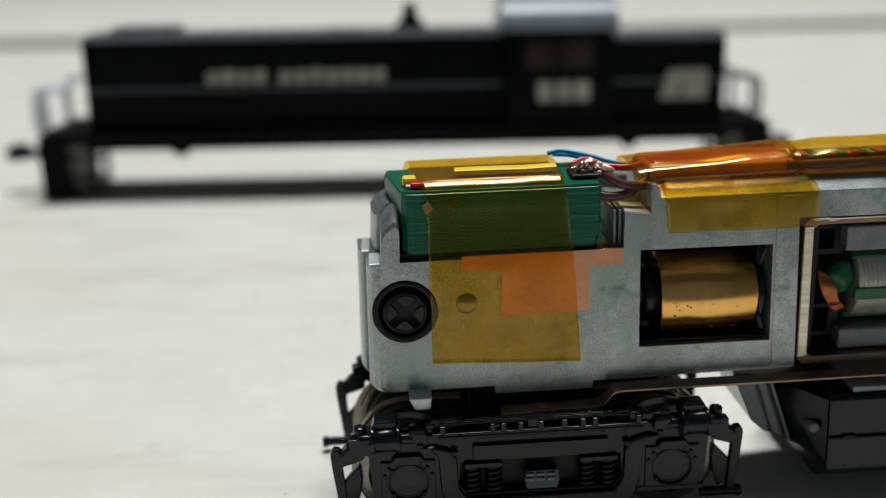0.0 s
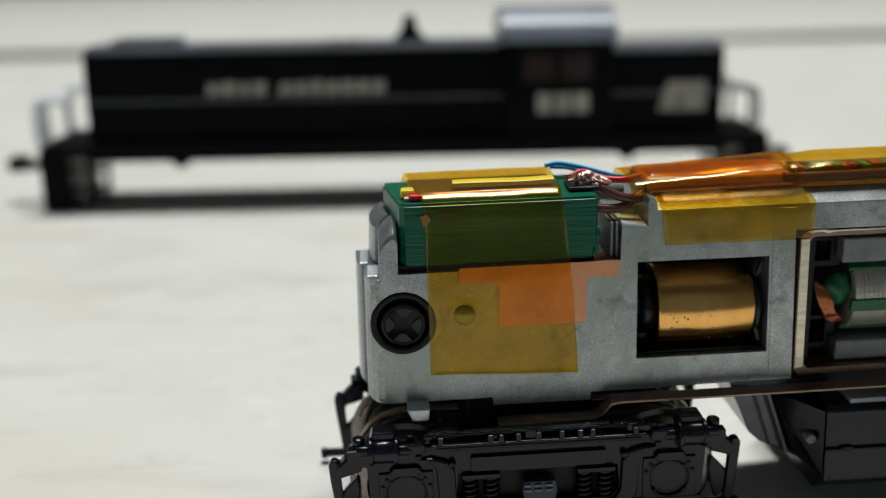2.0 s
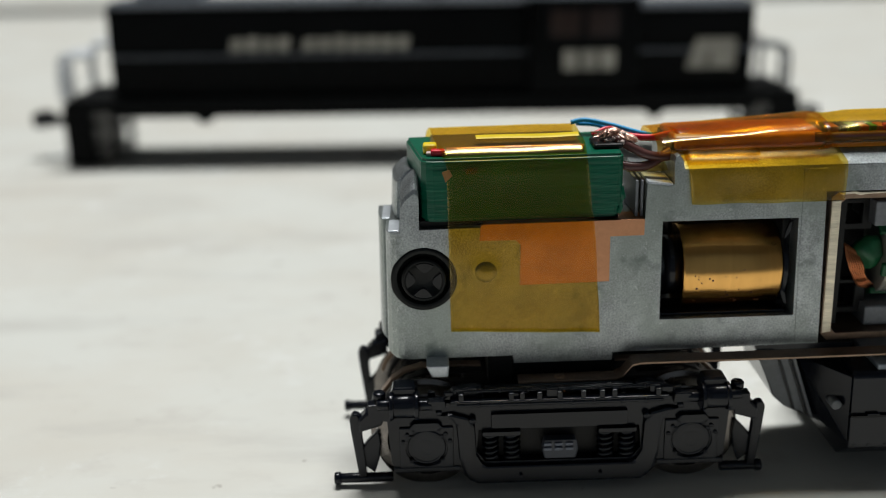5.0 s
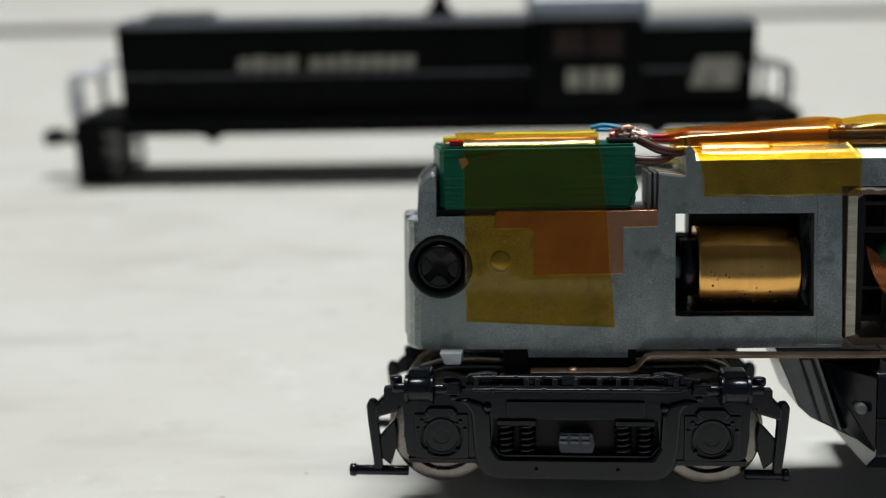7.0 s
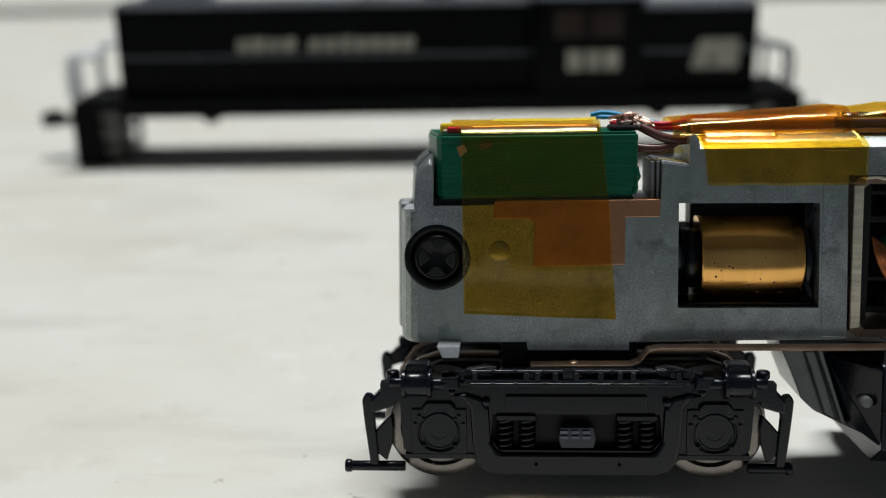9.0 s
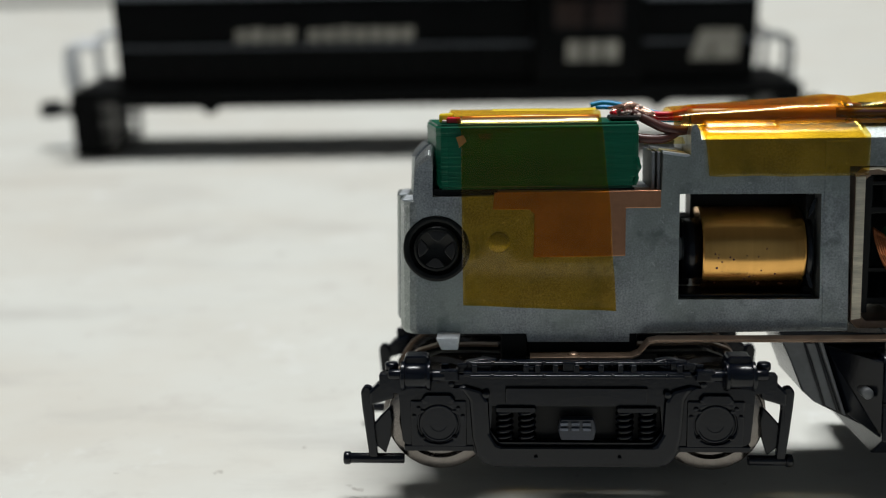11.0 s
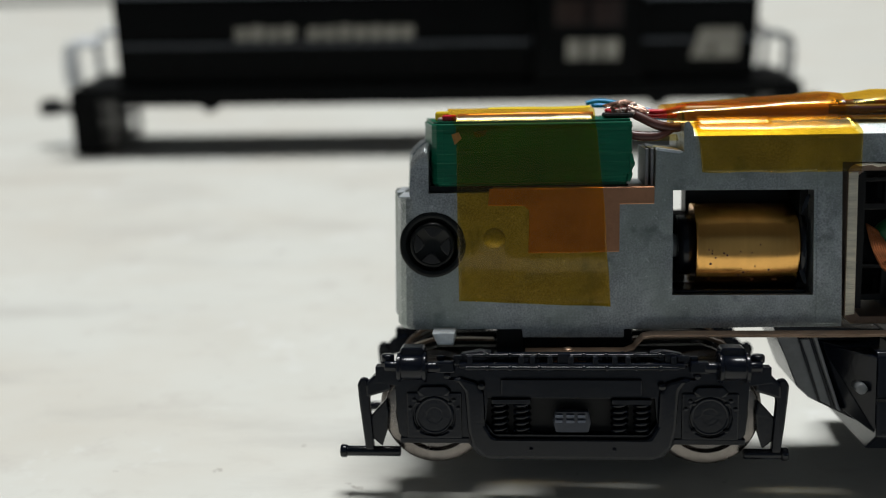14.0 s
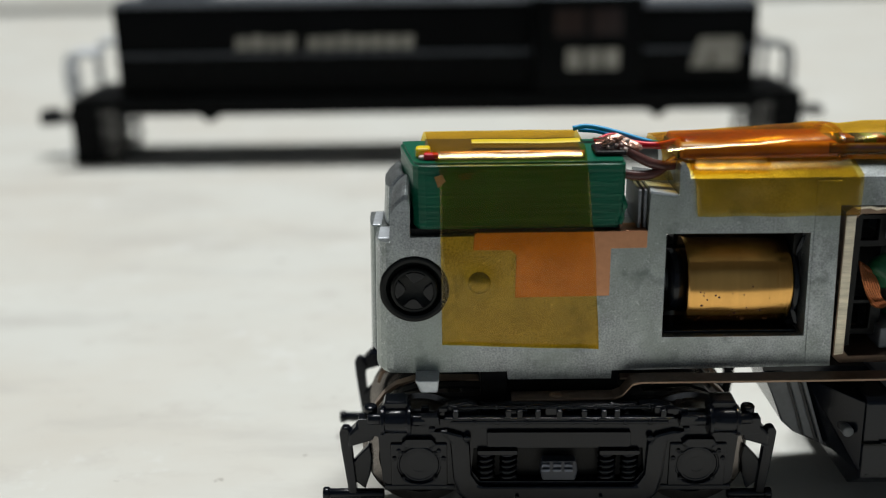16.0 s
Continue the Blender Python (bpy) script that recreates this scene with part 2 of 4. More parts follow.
def lathe(bm, profile, m, n=32):
    """Turns (along, radius) pairs about the local x axis, then carries them by m."""
    rings = []
    for a, r in profile:
        rings.append([bm.verts.new(m @ Vector((a, r * math.cos(2 * math.pi * k / n), r * math.sin(2 * math.pi * k / n)))) for k in range(n)])
    for p, q in zip(rings, rings[1:]):
        for k in range(n):
            bm.faces.new((p[k], p[(k + 1) % n], q[(k + 1) % n], q[k]))
    bm.faces.new(rings[0])
    bm.faces.new(rings[-1])
    return bm


def smooth_path(pts, n=8):
    p = [Vector(q) for q in pts]
    p = [2 * p[0] - p[1]] + p + [2 * p[-1] - p[-2]]
    out = []
    for i in range(1, len(p) - 2):
        for k in range(n):
            s = k / n
            out.append(0.5 * (2 * p[i] + (p[i + 1] - p[i - 1]) * s + (2 * p[i - 1] - 5 * p[i] + 4 * p[i + 1] - p[i + 2]) * s * s + (3 * p[i] - p[i - 1] - 3 * p[i + 1] + p[i + 2]) * s ** 3))
    return out + [p[-2]]


def tube(bm, pts, r, n=10, curve=8):
    path = smooth_path(pts, curve) if curve else [Vector(q) for q in pts]
    up, rings = Vector((0.13, 0.3, 0.94)), []
    for i, c in enumerate(path):
        d = (path[min(i + 1, len(path) - 1)] - path[max(i - 1, 0)]).normalized()
        u = d.cross(up).normalized()
        v = d.cross(u)
        rings.append([bm.verts.new(c + r * (math.cos(2 * math.pi * k / n) * u + math.sin(2 * math.pi * k / n) * v)) for k in range(n)])
    for p, q in zip(rings, rings[1:]):
        for k in range(n):
            bm.faces.new((p[k], p[(k + 1) % n], q[(k + 1) % n], q[k]))
    bm.faces.new(rings[0])
    bm.faces.new(rings[-1])
    return bm


def film(bm, profile, x_left, x_right, nx=24, wave=0.03, lift=None, seed=0):
    """A sheet along profile (y, z) between two side edges; x_left and x_right are functions of the share along the profile."""
    path = smooth_path([(0, y, z) for y, z in profile], 6)
    grid = []
    for j, c in enumerate(path):
        s = j / (len(path) - 1)
        row = []
        for i in range(nx + 1):
            u = i / nx
            x = x_left(s) * (1 - u) + x_right(s) * u
            w = wave * noise.noise(Vector((x * 0.35 + seed, c.y * 0.4, c.z * 0.4)))
            y, z = c.y + w, c.z + w
            if lift:
                y, z = lift(x, y, z, s, u)
            row.append(bm.verts.new((x, y, z)))
        grid.append(row)
    for a, b in zip(grid, grid[1:]):
        for i in range(nx):
            bm.faces.new((a[i], a[i + 1], b[i + 1], b[i]))
    return bm


def thick(ob, t):
    s = ob.modifiers.new("thickness", "SOLIDIFY")
    s.thickness, s.offset = t * MM, 0
    return ob


Y_AXIS, Z_AXIS = Matrix.Rotation(radians(90), 4, "Z"), Matrix.Rotation(radians(-90), 4, "Y")


def shift(x, y, z):
    return Matrix.Translation((x, y, z))


# ---- setting ----
def build_setting():
    def edge(x):
        return 356 + 0.08 * x
    for lo, hi in ((-56, None), (None, 1100)):
        pts = [(-700, lo if lo else edge(-700) + 42), (700, lo if lo else edge(700) + 42), (700, hi if hi else edge(700)), (-700, hi if hi else edge(-700))]
        if lo:
            table_pts = pts
        else:
            back_pts = pts
    for name, pts, label, cat in (("table", table_pts, "off-white worn laminate work table with faint smudges", "table"), ("back_board", back_pts, "off-white board behind the table's dark seam", "board")):
        b2 = bmesh.new()
        top = [b2.verts.new((x, y, 0)) for x, y in pts]
        low = [b2.verts.new((x, y, -25)) for x, y in pts]
        b2.faces.new(top)
        b2.faces.new(low[::-1])
        for i in range(4):
            b2.faces.new((top[i], top[(i + 1) % 4], low[(i + 1) % 4], low[i]))
        board = tagged(part(name, b2, M_TABLE, None, "", 0.8), label, cat, kind="structure")
        for x in (-660, 620):
            for y in (min(p[1] for p in pts) + 90, max(p[1] for p in pts) - 130):
                part("leg", boxed(x, x + 40, y, y + 40, -750, -25), M_DARK_ROOM, board, "plain table leg", 1.0)
    # room round the table: floor, ceiling, four walls with thickness
    def slab(name, x0, x1, y0, y1, z0, z1, label):
        tagged(part(name, boxed(x0, x1, y0, y1, z0, z1), {"floor": M_DARK_ROOM, "wall_south": M_BLUE_WALL}.get(name, M_ROOM)), label, name.split("_")[0], kind="structure")
    slab("floor", -2000, 2000, -2000, 2400, -800, -750, "plain dull floor of the room")
    slab("ceiling", -2000, 2000, -2000, 2400, 1650, 1700, "plain pale ceiling of the room")
    slab("wall_north", -2000, 2000, 2300, 2400, -750, 1650, "plain pale wall")
    slab("wall_south", -2000, 2000, -2000, -1900, -750, 1650, "plain pale blue wall")
    slab("wall_west", -2000, -1900, -1900, 2300, -750, 1650, "plain pale wall")
    slab("wall_east", 1900, 2000, -1900, 2300, -750, 1650, "plain pale wall")


build_setting()


# ---- the stripped locomotive chassis: x along it, y away from the near side, z up; its near side is the plane y = 0 ----
WIDE = 6.8
MID = WIDE / 2


def build_chassis():
    top = thing("locomotive_chassis", "grey cast metal model locomotive chassis with amber tape, motor and wires", "model locomotive")
    # two cast halves with a thin insulating gap between them
    window = [(12.0, -4.82), (20.78, -4.82), (20.6, 1.86), (11.95, 1.9)]
    outline = [(-5.85, -6.8), (-5.65, -7.08), (2.39, -7.05), (2.45, -7.6), (8.95, -7.6), (8.97, -7.05), (22.6, -6.87), (22.25, 3.55), (36.0, 3.45), (36.0, 5.2),
               (13.2, 5.25), (13.1, 5.85), (12.85, 6.2), (12.62, 6.1), (12.55, 5.7), (12.6, 4.3), (12.3, 4.2), (10.9, 4.42), (10.82, 2.0), (-3.5, 1.85), (-3.46, 4.6), (-3.55, 4.88), (-3.72, 4.98), (-3.95, 4.86), (-4.35, 4.5), (-4.62, 4.12),
               (-4.74, 1.85), (-4.7, 1.58), (-5.68, 1.54)]
    far = []
    for x, z in outline:
        far.append((x - 0.65 if x < -3.4 else x, z))

    def round_end(x, z, s):
        if x < -5.1:
            return x + 1.15 * s, z
        return x, z - (0.75 * s if x < -3.4 and z > 3.9 else 0)

    def slant_end(x, z, s):
        return x + (0.42 * s if x < -4.1 else 0), z
    near = prism(bmesh.new(), outline, 0, MID - 0.05, [window], (round_end, 1.5))
    # chamfered rail along the top edge
    section = [(0.0, 5.15), (0.02, 5.28), (1.1, 6.05), (MID - 0.12, 6.1), (MID - 0.12, 5.15)]
    ends = [[near.verts.new((x, y, z)) for y, z in section] for x in (13.05, 36.0)]
    for k in range(5):
        near.faces.new((ends[0][k], ends[0][(k + 1) % 5], ends[1][(k + 1) % 5], ends[1][k]))
    near.faces.new(ends[0])
    near.faces.new(ends[1])
    part("frame_half", near, M_CAST, top, "cast grey zinc frame half, scuffed", 0.14)
    part("frame_half", prism(bmesh.new(), far, MID + 0.05, WIDE, [window], (slant_end, WIDE - MID - 0.06)), M_CAST, top, "", 0.14)
    # black block standing in for the shade in the hollow between the end posts
    part("hollow_shade", boxed(-4.6, -4.05, 1.6, WIDE - 1.2, 1.7, 3.6), M_DULL, top, "black block for the shade between the end posts")
    # raised pilaster beside the motor bay
    rib = prism(bmesh.new(), [(21.0, -6.7), (22.5, -6.72), (22.15, 5.1), (20.7, 5.1)], -0.04, 0.2)
    for v in rib.verts:
        v.co.y -= 0.07 * (v.co.x - 20.7) if v.co.y < 0 else 0
    part("rib", rib, M_CAST, top, "", 0.05)
    # worn edges of notch and end ledge, coloured brighter for the light they catch
    part("notch_ledge", prism(bmesh.new(), [(10.9, 4.40), (12.5, 4.18), (12.55, 4.34), (10.95, 4.56)], 0.05, 2.6), M_BRIGHT, top, "filed ledge, bright also for the light it catches", 0.04)
    part("end_ledge", boxed(-5.5, -4.78, 0.75, 3.2, 1.46, 1.62), M_BRIGHT, top, "filed ledge, bright also for the light it catches", 0.05)
    part("end_ledge", boxed(-6.0, -5.45, 3.6, 6.6, 1.46, 1.62), M_BRIGHT, top, "", 0.05)
    # screw in its round seat
    sx, sz = -3.3, -1.47
    seat = lathe(bmesh.new(), [(-0.02, 2.14), (-0.07, 2.08), (-0.07, 1.86), (0.0, 1.7)], shift(sx, 0, sz) @ Y_AXIS, 48)
    for v in seat.verts:
        k = 1 + 0.02 * noise.noise(Vector((v.co.x * 2.2, v.co.z * 2.2, 4)))
        v.co.x, v.co.z = sx + (v.co.x - sx) * k, sz + (v.co.z - sz) * k
    part("screw_seat", seat, M_SCREW, top, "black recessed screw seat", 0, True)
    head = lathe(bmesh.new(), [(-0.05, 1.5), (-0.25, 1.46), (-0.36, 1.34), (-0.36, 1.22), (-0.26, 1.16), (-0.22, 0.2)], shift(sx, 0.1, sz) @ Y_AXIS, 40)
    screw = part("screw", head, M_SCREW, top, "black cross-head screw", 0, True)
    # the head's face between the arms of the cross
    for a in (40, 130, 220, 310):
        lobe = [(0.36, 0.36), (0.62, 0.26)] + [(1.2 * math.cos(radians(q)), 1.2 * math.sin(radians(q))) for q in (14, 30, 45, 60, 76)] + [(0.26, 0.62)]
        c, d = math.cos(radians(a)), math.sin(radians(a))
        part("head_lobe", prism(bmesh.new(), [(sx + c * p - d * q, sz + d * p + c * q) for p, q in lobe], -0.3, -0.02), M_SCREW_FACE, screw, "", 0.07)
    # tab under the end
    part("tab", prism(bmesh.new(), [(-3.35, -6.95), (-1.85, -6.95), (-1.95, -7.75), (-3.0, -7.75)], -1.5, 0.6), M_BRIGHT, top, "small bright metal tab", 0.08)
    # bolster block the bogie turns on
    part("pivot_block", boxed(0.75, 2.45, 0.4, WIDE - 0.4, -9.2, -6.9), M_DULL, top, "black pivot block", 0.1)
    part("pivot_block", boxed(2.45, 9.6, 1.2, WIDE - 1.2, -9.0, -7.3), M_DULL, top, "", 0.1)

    # green printed box with layer lines
    bm = bmesh.new()
    n = 22
    z0, z1, rings = 2.25, 6.42, []
    for k in range(n):
        a, b = z0 + (z1 - z0) * k / n, z0 + (z1 - z0) * (k + 1) / n
        j = 0.006 * math.sin(k * 2.4) + 0.012 * noise.noise(Vector((k * 0.7, 3, 1)))
        edge = {0: 0.16, n - 1: 0.13}.get(k, 0.0)
        x0, x1, y0, y1 = -3.36 - j, 9.42 + 1.6 * j - (0.18 if k < 4 else 0), 0.12 - j * 0.6, WIDE - 0.3 + j
        ring = []
        for cx, cy, a0, r in ((x0 + 0.85, y0 + 0.85, 180, 0.85), (x1 - 0.4, y0 + 0.4, 270, 0.4), (x1 - 0.4, y1 - 0.4, 0, 0.4), (x0 - 0.45, y1 - 0.4, 90, 0.4)):
            r -= edge
            for q in (0, 30, 60, 90):
                ring.append((cx + r * math.cos(radians(a0 + q)), cy + r * math.sin(radians(a0 + q))))
        rings += [[bm.verts.new((x, y, a + 0.03)) for x, y in ring], [bm.verts.new((x, y, b - 0.03)) for x, y in ring]]
    bm.faces.new(rings[0][::-1])
    bm.faces.new(rings[-1])
    for lo, hi in zip(rings, rings[1:]):
        for i in range(len(lo)):
            bm.faces.new((lo[i], lo[(i + 1) % len(lo)], hi[(i + 1) % len(lo)], hi[i]))
    green = part("printed_box", bm, M_GREEN, top, "dark green 3D-printed box with layer lines")
    bm = tube(bmesh.new(), [(9.15, 0.32, 2.5), (9.3, 0.3, 2.9), (9.28, 0.3, 3.3), (9.42, 0.28, 3.6), (9.36, 0.3, 3.9), (9.3, 0.34, 4.2)], 0.16, 8, 6)
    for v in bm.verts:
        v.co += Vector((0.09, 0.05, 0.05)) * noise.noise(v.co * 3.1)
    part("burr", bm, M_GREEN, green, "ragged green burr", 0, True)
    # black filler paints in the shade of the gap under the box
    part("gap_shade", boxed(-3.5, 9.2, 0.5, WIDE - 0.6, 1.9, 2.26), M_DULL, top, "black filler for the dark gap under the green box")
    # copper sheet: on the side and folded over the ledge
    bm = prism(bmesh.new(), [(0.4, 2.12), (10.78, 2.16), (10.78, 1.08), (8.62, 1.06), (8.62, -1.98), (2.85, -2.04), (2.92, 0.72), (2.6, 1.02), (0.3, 1.04)], -0.16, 0.06)
    copper = part("copper_sheet", bm, M_COPPER, top, "thin copper sheet folded over the ledge", 0.04)
    part("fold", boxed(0.6, 10.78, -0.14, 1.6, 2.02, 2.16), M_COPPER, copper, "", 0.04)
    part("boss", lathe(bmesh.new(), [(0.02, 0.72), (-0.12, 0.66), (-0.22, 0.45), (-0.28, 0.12)], shift(0.68, 0, -1.12) @ Y_AXIS, 24), M_CAST, top, "low round boss under the tape", 0, True)

    # pale fins behind the notch
    for x, w in ((10.25, 0.2), (10.6, 0.18)):
        part("fin", boxed(x, x + w, 0.5, 5.0, 2.15, 4.5), M_MAGNET, top, "grey metal fin", 0.04)

    # flywheel in the window
    wx, wz = 3.05, -2.1
    fly = part("flywheel", lathe(bmesh.new(), [(13.55, 2.3), (13.55, 2.78), (13.66, 2.87), (19.8, 2.87), (19.95, 2.78), (19.95, 2.3)], shift(0, wx, wz), 72), M_BRASS, top, "polished brass flywheel with small pits", 0, True)
    edge_split(fly)
    for x0, x1, r in ((12.55, 13.55, 2.0), (19.95, 20.5, 2.75)):
        part("bearing", lathe(bmesh.new(), [(x0, r * 0.7), (x0 + 0.1, r), (x1 - 0.1, r), (x1, r * 0.9)], shift(0, wx, wz), 36), M_BLACK, top, "black plastic bearing", 0, True)
    # added black block keeps the window's right wall dark
    part("gap_dark_block", boxed(20.1, 20.74, 1.4, WIDE - 0.4, -4.7, 1.75), M_DULL, top, "black block added to darken the gap by the flywheel", 0.05)
    # added black blocks hide the bright background behind the flywheel
    part("backing_block", boxed(11.9, 13.4, 4.2, WIDE - 0.3, -4.8, -0.15), M_DULL, top, "black block added behind the flywheel to close the window", 0.1)
    part("backing_block", boxed(13.4, 20.7, 4.6, WIDE - 0.2, -0.8, 1.86), M_DULL, top, "", 0.1)
    part("shaft", lathe(bmesh.new(), [(11.8, 0.75), (12.6, 0.75)], shift(0, wx, wz), 24), M_BRIGHT, top, "steel shaft", 0, True)
    for z, s in ((0.2, 1), (-3.0, -1)):
        part("spring_clip", prism(bmesh.new(), [(20.0, z), (20.35, z + 0.5 * s), (20.55, z + 1.3 * s), (20.3, z + 1.2 * s), (20.05, z + 0.5 * s)], 0.6, 0.8), M_BLACK, top, "thin black clip", 0.03)
    part("window_pan", boxed(12.2, 20.5, 0.5, 3.2, -4.8, -4.6), M_BLACK, top, "glossy black pan under the flywheel", 0.09)
    random.seed(4)
    for k in range(26):
        a = radians(200 + random.uniform(-32, 26))
        x, r = random.uniform(13.9, 19.6), random.uniform(0.035, 0.1)
        if k > 16:
            x = random.uniform(14.6, 17.2)
        m = shift(x, wx + 2.87 * math.cos(a), wz + 2.87 * math.sin(a)) @ Matrix.Rotation(a, 4, "X") @ Y_AXIS
        part("pit", lathe(bmesh.new(), [(-0.012, r), (0.012, r * 0.8)], m, 8), M_BROWN, fly)

    # motor bay: pale U bracket, black end bell, armature, magnets
    u = [(36.0, 3.42), (23.0, 3.42), (22.62, 3.1), (22.75, -6.3), (23.2, -6.75), (36.0, -6.6), (36.0, -6.15), (23.7, -6.25), (23.42, -5.9), (23.28, 2.7), (23.6, 2.98), (36.0, 3.0)]
    br = part("motor_bracket", prism(bmesh.new(), u, 0.1, WIDE - 0.1), M_BRONZE, top, "bent metal motor bracket with pale cut edge", 0.05)
    part("cut_edge", prism(bmesh.new(), [(22.66, 2.9), (23.24, 2.9), (23.38, -6.1), (22.8, -6.2)], 0.02, 0.12), M_LAMINATE, br, "pale rough cut edge", 0.03)
    part("cut_edge", prism(bmesh.new(), [(23.3, 3.26), (24.0, 3.34), (24.4, 3.2), (25.0, 3.3), (36.0, 3.3), (36.0, 3.42), (24.5, 3.42), (24.0, 3.5), (23.0, 3.42)], 0.02, 0.12), M_LAMINATE, br, "", 0.03)
    bell = part("end_bell", boxed(23.5, 24.0, 0.9, WIDE - 0.9, -5.9, 2.8), M_DULL, top, "black plastic motor end bell")
    part("motor_back", boxed(23.6, 36, 4.6, WIDE - 0.4, -6.0, 2.95), M_DULL, top, "dark motor housing", 0.1)
    for z0, z1 in ((0.3, 2.4), (-5.6, -3.2)):
        part("bell_rim", prism(bmesh.new(), [(23.9, z0), (26.2, z0), (26.2, z1), (23.9, z1)], 1.9, 2.5, [[(24.2, z0 + 0.45), (25.5, z0 + 0.45), (25.5, z1 - 0.3), (24.2, z1 - 0.3)]]), M_DULL, bell, "", 0.08)
    for z0, z1 in ((0.8, 2.5), (-6.15, -4.75)):
        part("magnet", boxed(25.9, 36, 0.9, 5.9, z0, z1), M_MAGNET, top, "grey motor magnet", 0.12)
    arm = part("armature", lathe(bmesh.new(), [(26.9, 2.2), (26.9, 2.75), (36, 2.75), (36, 2.2)], shift(0, MID, -1.75), 48), M_STACK, top, "laminated grey armature", 0, False)
    for k in range(30):
        x = 26.95 + k * 0.3
        part("lamination", lathe(bmesh.new(), [(x, 2.5), (x, 2.80), (x + 0.2, 2.80), (x + 0.2, 2.5)], shift(0, MID, -1.75), 40), M_STACK, arm)
    slot_bm = bmesh.new()
    for a in (188, 128, 248):
        m = shift(0, MID, -1.75) @ Matrix.Rotation(radians(a), 4, "X")
        box(slot_bm, 26.6, 36, 2.5, 2.9, -0.45, 0.45, m)
    part("resin_slot", slot_bm, M_RESIN, arm, "green resin in the slots", 0.1)
    for k in range(18):
        f, g = k / 17, 0.12 * math.sin(k * 2.1)
        strand = tube(bmesh.new(), [(24.38 + 0.75 * f, 1.7 - g, -0.55 - 0.5 * f), (24.55 + 0.95 * f, 1.25 + g, -1.6 - 0.3 * f), (25.0 + 0.85 * f, 1.3 - g, -2.7 - 0.1 * f), (25.7 + 0.6 * f, 1.6 + g, -3.6 + 0.3 * f), (26.8, 2.2, -3.7)], 0.075, 6, 5)
        part("winding_turn", strand, M_ENAMEL, arm, "fine copper winding", 0, True)
    blob = bmesh.new()
    r = bmesh.ops.create_icosphere(blob, subdivisions=3, radius=1.0)
    for v in r["verts"]:
        v.co *= 1 + 0.25 * noise.noise(v.co * 1.7)
    bmesh.ops.transform(blob, matrix=shift(26.1, 1.9, -1.2) @ Matrix.Diagonal((1.05, 0.8, 1.1, 1)), verts=r["verts"])
    part("resin_blob", blob, M_RESIN, arm, "", 0, True)

    # bronze pickup strip along the underside, with rivet and contact cone
    path = [(2.6, -8.25), (8.9, -8.2), (9.4, -8.0), (10.0, -7.25), (10.6, -7.12), (20.0, -7.1), (36.0, -7.0)]
    path = [(x, z + 0.1) for x, z in path]
    low = [(x, z - 0.16) for x, z in path]
    strip = part("pickup_strip", prism(bmesh.new(), path + low[::-1], -1.75, -0.55), M_BRONZE, top, "brown bent bronze pickup strip", 0.06)
    part("rivet", lathe(bmesh.new(), [(0, 0.42), (0.12, 0.4), (0.22, 0.2)], shift(5.35, -1.1, -8.2) @ Z_AXIS, 20), M_BRONZE, strip, "", 0, True)
    part("contact_cone", lathe(bmesh.new(), [(0, 1.1), (0.5, 0.55), (0.75, 0.3)], shift(5.4, -1.0, -8.95) @ Z_AXIS, 24), M_COPPER, strip, "copper contact cone", 0, True)

    # fuel tank with its slanted end
    build_tank(top)
    build_top(top)
    return top


def edge_split(ob):
    e = ob.modifiers.new("split", "EDGE_SPLIT")
    e.split_angle = radians(40)


